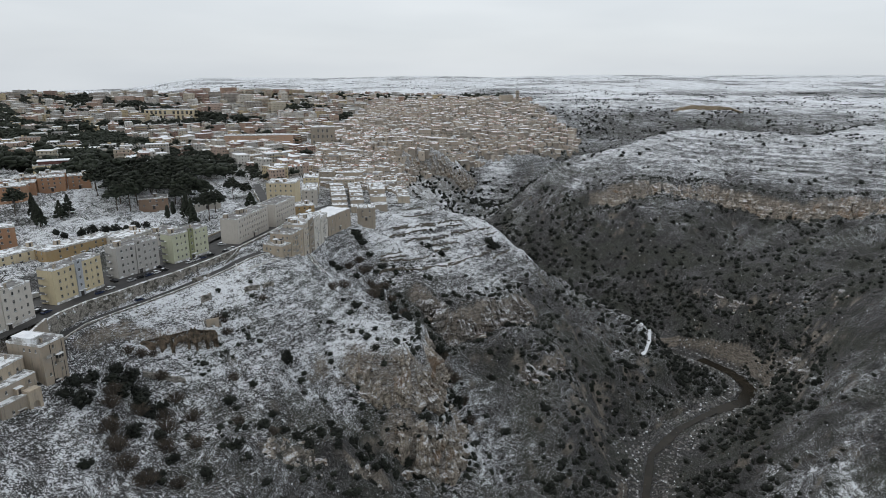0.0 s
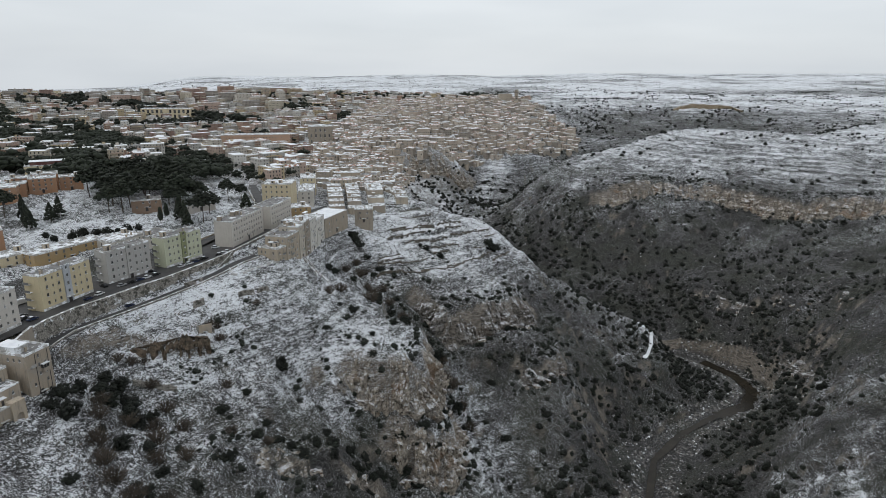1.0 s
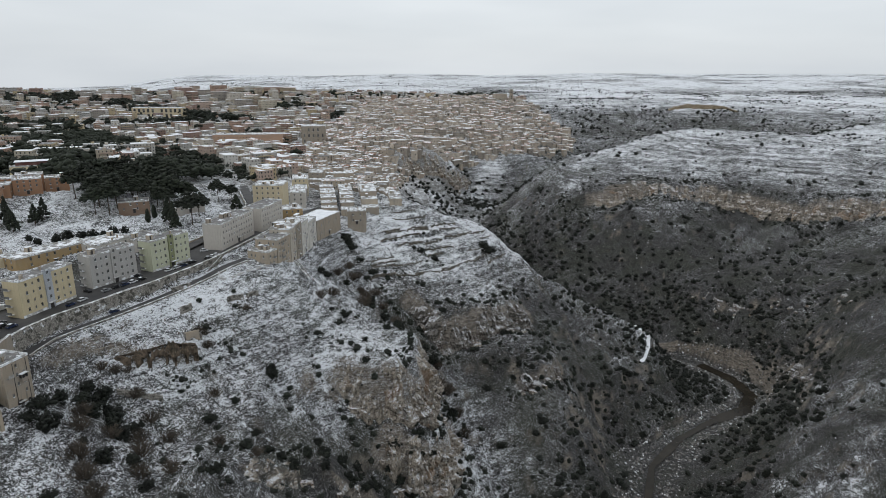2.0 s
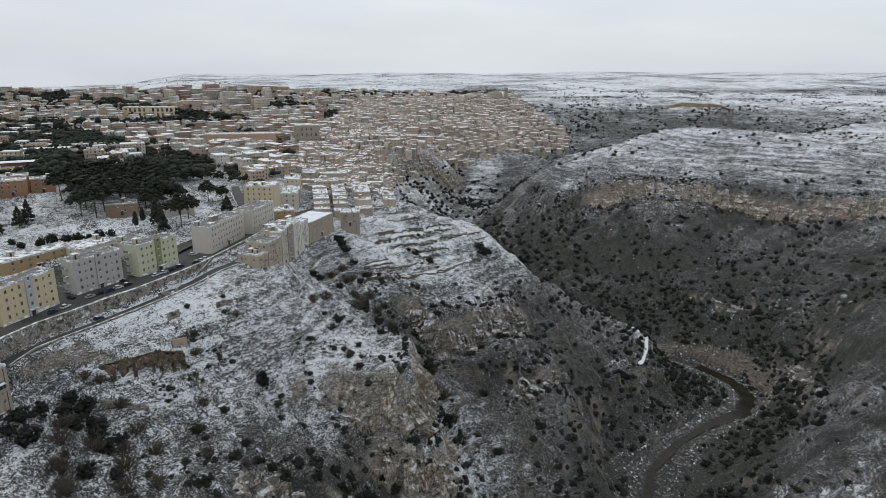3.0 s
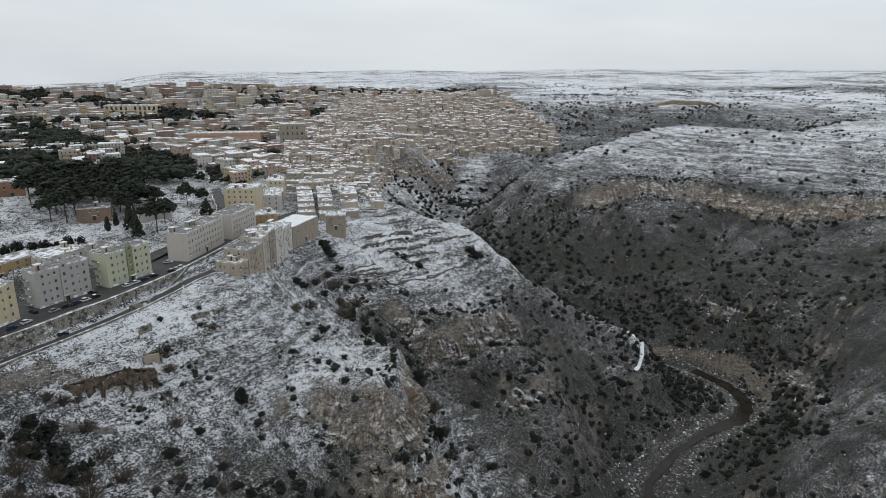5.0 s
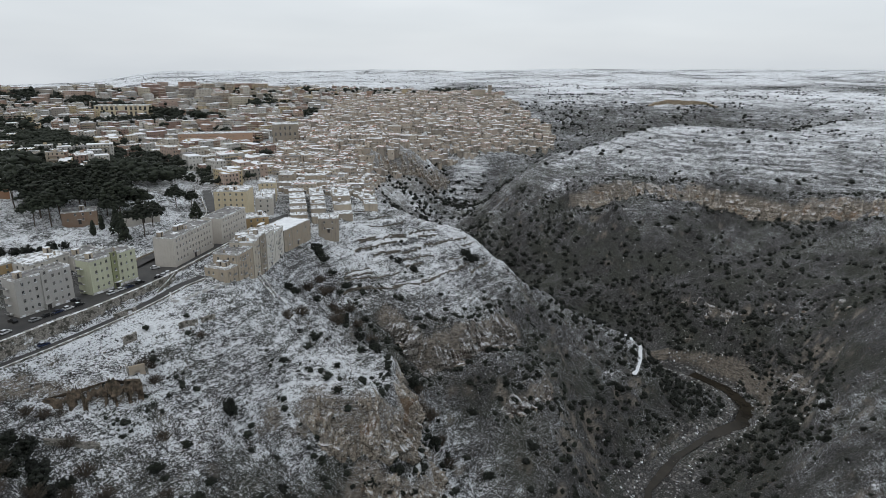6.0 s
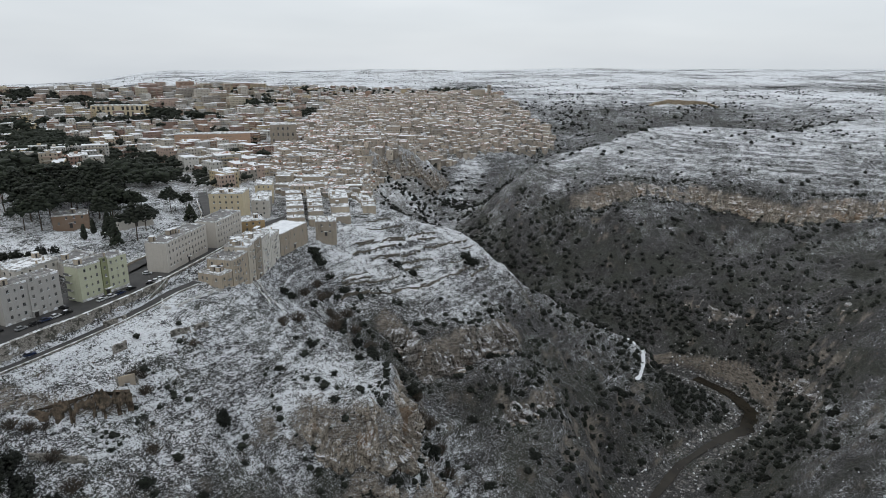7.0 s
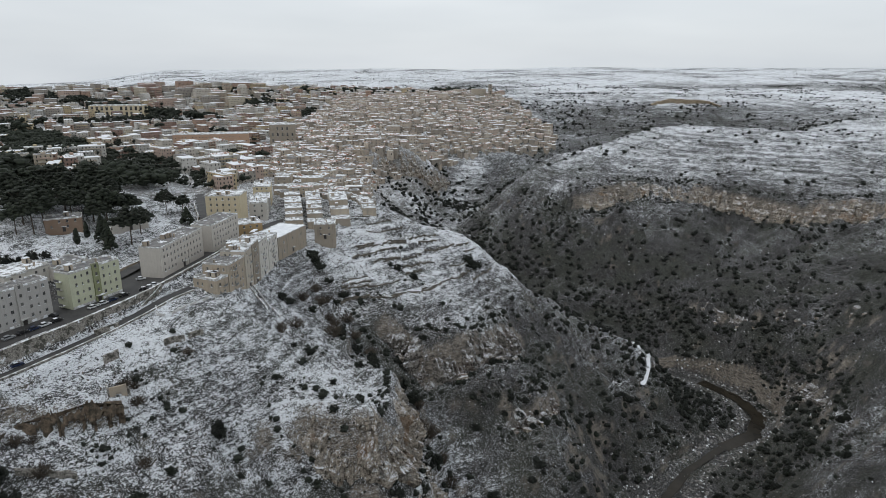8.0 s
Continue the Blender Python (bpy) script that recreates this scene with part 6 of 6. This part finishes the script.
def shrub_mesh(seed, mat, n=90, flakes=2600, fat=0.15, girth=0.78):
    """A rounded bush: leaf clumps filling a lopsided dome."""
    rg = np.random.RandomState(seed)
    way = rg.randn(n, 3)
    way /= np.linalg.norm(way, axis=1)[:, None]
    w = way * (girth * rg.rand(n, 1) ** 0.45) * (1 + 0.25 * np.sin(2 * np.arctan2(way[:, 1], way[:, 0]) + seed))[:, None]
    w = w * (1, 1, 0.74) + (0, 0, 0.56)
    w[:, 2] = np.maximum(w[:, 2], 0.05)
    return clumps("foliage", w, rg.uniform(0.6, 1.2, n) * fat, flakes, rg, [mat], 0.85)


def twig_mesh(seed, stems=70):
    """A leafless bush: a tangle of thin forked stems."""
    rg = np.random.RandomState(seed)
    bm = bmesh.new()
    for _ in range(stems):
        a, r = rg.uniform(0, 2 * np.pi), rg.uniform(0.2, 1.0)
        foot = Vector((0.3 * r * math.cos(a), 0.3 * r * math.sin(a), -0.05))
        tip = Vector((r * math.cos(a), r * math.sin(a), rg.uniform(0.55, 1.1) * (1.2 - 0.5 * r)))
        limb(bm, foot, tip, 0.026, 0.010, 3)
        for _ in range(3):
            b = tip + Vector(rg.uniform(-0.3, 0.3, 3))
            limb(bm, foot.lerp(tip, rg.uniform(0.4, 0.9)), b, 0.020, 0.007, 3)
    me = bpy.data.meshes.new("thicket")
    bm.to_mesh(me)
    bm.free()
    me.materials.append(M["twig"])
    return me


SHRUBS = [shrub_mesh(40 + k, M["leaf"]) for k in range(7)]
TWIGS = [twig_mesh(60 + k) for k in range(4)]
rg = random.Random(21)


def shrub(x, y, r, bare=False, tall=1.0):
    s = thing("bare_bush" if bare else "evergreen_bush", pose(x, y, lie(x, y) - 0.08 * r, 0, 0, rg.uniform(0, 360)),
              "leafless grey-brown thicket on the slope" if bare else "dark evergreen shrub on the snowy slope", "bush", "bare thickets" if bare else "evergreen shrubs")
    s.scale = (r, r * rg.uniform(0.8, 1.15), r * tall * rg.uniform(0.8, 1.05))
    part("thicket" if bare else "foliage", rg.choice(TWIGS if bare else SHRUBS), None, s)
    return s


# shrubs that stand out: place and radius
KEY_SHRUBS = [(-73, 281, 3.8), (-39, 408, 3.2), (-47, 335, 3.0), (17, 412, 2.2), (39, 459, 5.5), (36, 464, 4.0), (-33, 301, 2.6), (-58, 426, 4.4), (-55, 420, 4.2), (-52, 415, 3.6),
              (-47, 409, 3.2), (-42, 400, 3.0), (-91, 250, 3.2), (-79, 222, 3.4), (-84, 262, 2.4), (-74, 254, 2.6), (-120, 234, 4.2), (-126, 238, 4.8), (-112, 232, 3.6), (-66, 374, 3.2)]
KEY_SHRUBS += [(-133, 213, 4.8), (-128, 208, 4.8), (-111, 207, 4.2), (-132, 222, 4.0), (-104, 212, 3.4), (-96, 203, 3.0), (-85, 204, 3.0), (-66, 212, 2.8), (-129, 230, 4.8), (-124, 226, 4.8), (-131, 238, 3.6), (-118, 229, 4.8), (-113, 224, 4.0), (-133, 206, 3.4)]
KEY_SHRUBS += [(-37, 372, 4.0), (-29, 369, 4.4), (-21, 366, 4.0), (-13, 361, 4.4), (-7, 357, 5.0), (0, 353, 5.0), (-62, 372, 3.6), (-52, 380, 3.2), (-18, 288, 3.8), (-6, 291, 3.0)]
KEY_SHRUBS += [(-62, 246, 3.0), (-56, 243, 3.4), (-68, 250, 2.8), (-50, 262, 3.0), (-36, 256, 3.2), (-44, 246, 3.4), (-26, 268, 3.0), (-74, 242, 2.6), (-30, 250, 3.2)]
KEY_SHRUBS += [(52, 372, 2.6), (56, 368, 3.0), (60, 373, 2.4), (64, 378, 2.8), (66, 371, 2.2), (48, 367, 2.6), (70, 384, 2.4), (58, 380, 2.0), (74, 391, 2.6), (44, 371, 2.2), (63, 364, 2.4), (68, 366, 2.0)]
for x, y, r in KEY_SHRUBS:
    shrub(x, y, r, tall=1.55 if r > 3.3 and x == -73 else 1.0)
for x, y, r in [(-60, 340, 4.0), (-56, 352, 4.5), (-40, 366, 5.0), (-30, 380, 4.0), (-22, 372, 4.0), (-10, 352, 4.5), (0, 340, 4.0), (-118, 246, 4.0), (-100, 232, 4.0), (-104, 218, 5.0), (-118, 205, 5.5), (-112, 196, 5.0), (-99, 276, 3.5), (-88, 300, 3.0), (-126, 222, 5.0), (-92, 262, 3.5), (-122, 214, 5), (-116, 221, 5), (-108, 226, 4.5), (-100, 208, 5), (-92, 214, 4), (-106, 190, 5), (-98, 186, 5), (-90, 192, 4), (-84, 240, 4), (-70, 240, 3.5), (-110, 240, 4.5), (-131, 249, 3.0), (-127, 251, 3.2), (-123, 254, 2.6), (-104, 279, 3.0), (-101, 281, 2.6), (-58, 386, 4.0), (-50, 393, 4.4), (-44, 384, 4.0), (-53, 400, 3.8), (-40, 377, 4.0), (-36, 390, 4.0), (-47, 398, 3.6), (-2, 338, 4.2), (3, 345, 4.4), (-1, 331, 3.6)]:
    shrub(x, y, r, True)


for x, y, r in [(6, 330, 3.6), (10, 336, 4.2), (4, 342, 3.4), (14, 326, 3.2), (-16, 283, 3.8), (-11, 281, 3.4), (-21, 284, 3.0), (-6, 287, 2.6), (0, 289, 2.4), (-40, 262, 3.6), (-46, 256, 4.0), (-34, 266, 3.4), (-28, 262, 3.0), (-52, 250, 3.4)]:
    shrub(x, y, r)
for x, y, r in [(8, 346, 5.0), (14, 340, 5.0), (2, 352, 4.6), (18, 332, 4.4)]:
    shrub(x, y, r, True)


def density(x, y, z):
    """How thickly evergreen shrubs grow: most in hollows and low in the gorge, none in the water."""
    d = 0.22 + 1.3 * np.maximum(0.0, NOISE(x / 45.0, y / 45.0) + 0.1) + 0.6 * (z < 45)
    d = np.where(np.abs(beside(x, y, RIVER)[0]) < 14, 0.0, d)
    return np.where((x < 60) & (z > 112), 0.3 * d, d)


def open_slope(x, y):
    """Outside the roads and the houses over the slope."""
    return ((x > -95) | (beside(x, y, LOWER_ROAD)[0] < -6)) & ~((x < -56) & (y > 318)) & ~((x < -126) & (y < 220))


def spots_for(count, region, accept):
    g = np.random.RandomState(rg.randint(0, 10**6))
    out, got = [], 0
    for _ in range(40):
        x, y = g.uniform(region[0], region[1], 4 * count), g.uniform(region[2], region[3], 4 * count)
        z = lie_all(x, y)
        ok = g.rand(len(x)) < accept(x, y, z)
        out.append(np.c_[x, y, z][ok])
        got += ok.sum()
        if got >= count:
            break
    return np.concatenate(out)[:count]


for x, y, z in spots_for(255, (-125, 300, 165, 480), lambda x, y, z: density(x, y, z) * open_slope(x, y)).tolist():
    shrub(x, y, rg.choice((1.2, 1.6, 2.0, 2.4, 2.9, 3.4)))


def scatter(name, meshes, count, region, sizes, label, category, accept, mats):
    """Many small plants, joined."""
    data = []
    for me in meshes:
        v = np.empty(len(me.vertices) * 3, np.float32)
        me.vertices.foreach_get("co", v)
        f = np.array([p.vertices[:] for p in me.polygons], np.int32)
        data.append((v.reshape(-1, 3), f))
    vs, fs, n = [], [], 0
    for x, y, z in spots_for(count, region, accept):
        v, f = rg.choice(data)
        a, s = rg.uniform(0, 6.28), sizes[0] + (sizes[1] - sizes[0]) * rg.random() ** 1.8
        c, d = math.cos(a) * s, math.sin(a) * s
        vs.append(np.c_[v[:, 0] * c - v[:, 1] * d + x, v[:, 0] * d + v[:, 1] * c + y, v[:, 2] * s + z - 0.1 * s])
        fs.append(f + n)
        n += len(v)
    v, f = np.concatenate(vs), np.concatenate(fs)
    me = bpy.data.meshes.new(name)
    me.vertices.add(len(v))
    me.vertices.foreach_set("co", v.astype(np.float32).ravel())
    me.loops.add(f.size)
    me.loops.foreach_set("vertex_index", f.astype(np.int32).ravel())
    me.polygons.add(len(f))
    me.polygons.foreach_set("loop_start", np.arange(0, f.size, 3, dtype=np.int32))
    for m in mats:
        me.materials.append(m)
    me.update()
    return tagged(new(name, me), label, category, kind="stuff")


def lobes(x, y, size, low):
    return np.clip(low + 1.8 * NOISE(x / size, y / size), 0, 1)


def within(x, y, poly):
    hit = np.zeros(np.shape(x), bool)
    for (ax, ay), (bx, by) in zip(poly, poly[1:] + poly[:1]):
        hit ^= ((ay > y) != (by > y)) & (x < (bx - ax) * (y - ay) / (by - ay + 1e-9) + ax)
    return hit


SMALL = [shrub_mesh(80 + k, M["leaf"], 15, 90, 0.34, 0.55) for k in range(6)]
SPECK = [shrub_mesh(100 + k, M["leaf"], 1, 6, 0.4) for k in range(4)]
UMBRELLA = [clumps("crown", np.random.RandomState(k).randn(11, 3) * (0.42, 0.42, 0.13) + (0, 0, 1.15), np.random.RandomState(k + 9).uniform(0.25, 0.45, 11), 45, np.random.RandomState(k), [M["pine"]], 0.6) for k in range(4)]
scatter("far_shrubs", SMALL, 2000, (-20, 620, 440, 1000), (1.1, 4.0), "scattered dark shrubs on the far gorge wall", "shrubs", lambda x, y, z: density(x, y, z) * np.where(z < 95, 1.0, 0.15), [M["leaf"]])
scatter("canyon_shrubs", SMALL, 700, (-110, 310, 150, 500), (0.8, 2.8), "small dark shrubs between the rocks", "shrubs", lambda x, y, z: open_slope(x, y) * density(x, y, z), [M["leaf"]])
def near_cliffs(x, y):
    return sum(np.exp(-((np.abs(beside(x, y, line)[0]) - 9) / 3.5) ** 2) for line, *_ in CLIFFS[:10])


def by_river(x, y, z):
    d = np.abs(beside(x, y, RIVER)[0])
    return ease(d, 13, 17) * (1 - ease(d, 35, 75)) * (z < 50) * lobes(x, y, 30.0, 0.5)


scatter("gorge_thicket", SMALL, 900, (-50, 170, 610, 1010), (1.2, 4.2), "dark evergreen thicket below the old quarter", "shrubs", lambda x, y, z: (z < 100) * lobes(x, y, 45.0, 0.45), [M["leaf"]])
scatter("rim_shrubs", SMALL, 1000, (160, 760, 1080, 1450), (1.4, 4.4), "dark shrubs on the distant gorge wall", "shrubs", lambda x, y, z: (z < 158) * lobes(x, y, 70.0, 0.4), [M["leaf"]])
scatter("riverside_thicket", SMALL, 900, (40, 330, 250, 640), (1.3, 3.6), "dense dark bushes along the river banks", "shrubs", by_river, [M["leaf"]])
scatter("cliff_shrubs", SMALL, 1300, (-110, 520, 195, 760), (0.9, 2.6), "dark shrubs along the ledges and feet of the cliffs", "shrubs", lambda x, y, z: open_slope(x, y) * np.clip(0.8 * near_cliffs(x, y), 0, 1), [M["leaf"]])
scatter("scrub", SPECK, 26000, (-135, 330, 140, 540), (0.3, 0.9), "low scrub and tufts poking through the snow", "scrub", lambda x, y, z: open_slope(x, y) * lobes(x, y, 22.0, 0.45), [M["twig"]])
scatter("dark_tufts", SPECK, 12000, (-100, 620, 150, 760), (0.45, 1.5), "small dark evergreen tufts all over the gorge slopes", "scrub", lambda x, y, z: open_slope(x, y) * (0.25 + 0.75 * lobes(x, y, 30.0, 0.3)) * np.where(np.abs(beside(x, y, RIVER)[0]) < 12, 0, 1) * np.where((z > 95) & (x < 60), 0.25, 1.0), [M["leaf"]])
scatter("plateau_trees", SMALL, 4200, (150, 1900, 1000, 2400), (1.0, 3.4), "dotted dark trees over the snowy plateau", "trees", lambda x, y, z: lobes(x, y, 150.0, 0.12), [M["leaf"]])
scatter("town_trees", UMBRELLA, 2400, (-1200, 60, 540, 1850), (3.0, 8.0), "dark pines and garden trees between the houses", "trees", lambda x, y, z: within(x, y, NEW_TOWN) * np.clip(2.4 * NOISE(x / 170.0, y / 170.0), 0.05, 1), [M["pine"]])
VILLAS = [(-330, 500), (-280, 600), (-330, 760), (-480, 960), (-760, 1080), (-600, 800), (-400, 520)]
scatter("garden_pines", UMBRELLA, 1300, (-780, -260, 480, 1100), (5.5, 11.0), "dense dark umbrella pines among villas", "trees", lambda x, y, z: within(x, y, VILLAS) * 0.7, [M["pine"]])
BEHIND_PARK = [(-345, 450), (-268, 470), (-205, 530), (-180, 570), (-250, 625), (-345, 570)]
scatter("garden_pines", UMBRELLA, 90, (-345, -180, 450, 625), (6.0, 11.0), "dark pines round the villas behind the park", "trees", lambda x, y, z: within(x, y, BEHIND_PARK) * ((x - 0.45 * y + 535 > 12) | (x - 0.45 * y + 535 < -22)), [M["pine"]])
for a, b, n in (((-800, 1480), (-520, 1290), 120), ((-560, 1320), (-360, 1230), 80), ((-620, 2100), (-470, 2110), 110), ((-900, 1300), (-700, 1060), 100), ((-250, 1700), (-80, 1720), 40), ((40, 1560), (140, 1600), 26)):
    line = [(*a, 0), (*b, 0)]
    scatter("pine_belt", UMBRELLA, n, (min(a[0], b[0]) - 25, max(a[0], b[0]) + 25, min(a[1], b[1]) - 25, max(a[1], b[1]) + 25), (7.0, 12.0), "dark belt of pines across the town", "trees", lambda x, y, z: np.abs(beside(x, y, line)[0]) < 24, [M["pine"]])
scatter("hedgerows", SMALL, 4500, (-1800, 3800, 2000, 4800), (1.2, 3.6), "lines of bare trees between distant snowy fields", "trees", lambda x, y, z: np.abs(NOISE(x / 500.0, y / 300.0)) < 0.025, [M["leaf"]])

STONES = []
for k in range(5):
    bm = bmesh.new()
    bmesh.ops.create_icosphere(bm, subdivisions=1, radius=1.0)
    for v in bm.verts:
        v.co *= 0.75 + 0.55 * noise.noise(v.co * 1.7 + Vector((9.0 * k, 3.0, 1.0)))
        v.co.z *= 0.7
    me = bpy.data.meshes.new("stone")
    bm.to_mesh(me)
    bm.free()
    STONES.append(me)


def bare_slope(x, y, z):
    return open_slope(x, y) * (0.15 + 0.85 * lobes(x, y, 26.0, 0.35)) * np.where(np.abs(beside(x, y, RIVER)[0]) < 8, 0.3, 1) * np.where((z > 104) & (x < 60), 0.12, 1.0)


scatter("loose_stones", STONES, 9000, (-100, 330, 180, 560), (0.2, 0.9), "pale limestone rubble strewn over the gorge slopes", "stones", bare_slope, [M["scree"]])
scatter("loose_stones", STONES, 5000, (60, 620, 440, 860), (0.35, 1.2), "pale limestone rubble on the far gorge wall", "stones", bare_slope, [M["scree"]])

scatter("river_stones", STONES, 3200, (40, 280, 180, 545), (0.3, 1.7), "snow-dusted boulders on the gorge floor", "stones", lambda x, y, z: ease(np.abs(beside(x, y, RIVER)[0]), 3, 5) * (1 - ease(np.abs(beside(x, y, RIVER)[0]), 9, 24)), [M["scree"]])

# pines of the park
PINES = [stone_pine(3 + k, 17.5 + 1.5 * k, 6.4 + 0.6 * k) for k in range(4)]
spots = []
while len(spots) < 30:
    x, y = rg.uniform(-255, -160), rg.uniform(402, 480)
    if (x + 201) ** 2 / 40**2 + (y - 441) ** 2 / 37**2 > 1 or min([math.dist((x, y), s) for s in spots] or [99]) < 8.0:
        continue
    if -196 < x < -172 and 396 < y < 424:
        continue
    spots.append((x, y))
spots += [(-202, 394), (-196, 399), (-145, 394), (-146, 409), (-144, 469), (-151, 462), (-254, 376)]
for k, (x, y) in enumerate(spots):
    m = pose(x, y, lie(x, y), 0, 0, rg.uniform(0, 360))
    if k < 4:
        PINES[k].matrix_world = m
    else:
        copy_thing(rg.choice(PINES), m @ Matrix.Diagonal((*(rg.uniform(0.62, 1.22),) * 3, 1)))
for x, y in ((-229, 379), (-226, 383), (-235, 366), (-239, 370), (-231, 362), (-152, 384), (-156, 388), (-149, 379), (-160, 396), (-134, 446)):
    t = conifer(int(-x * 7 + y), rg.uniform(11, 17), rg.uniform(3.2, 4.6))
    t.matrix_world = pose(x, y, lie(x, y))
for x, y, r in ((-198, 345, 3.0), (-193, 347, 3.4), (-187, 349, 3.1), (-181, 349, 3.5), (-176, 351, 2.8), (-171, 352, 3.3), (-166, 353, 2.6), (-206, 341, 2.6), (-212, 344, 2.2)):
    shrub(x, y, r, tall=1.25)
for x, y in ((-168, 396), (-164, 378)):
    t = conifer(int(y), 8, 1.0, "cypress_tree", "slender dark cypress in the snowy park", "cypresses", 0.5)
    t.matrix_world = pose(x, y, lie(x, y))
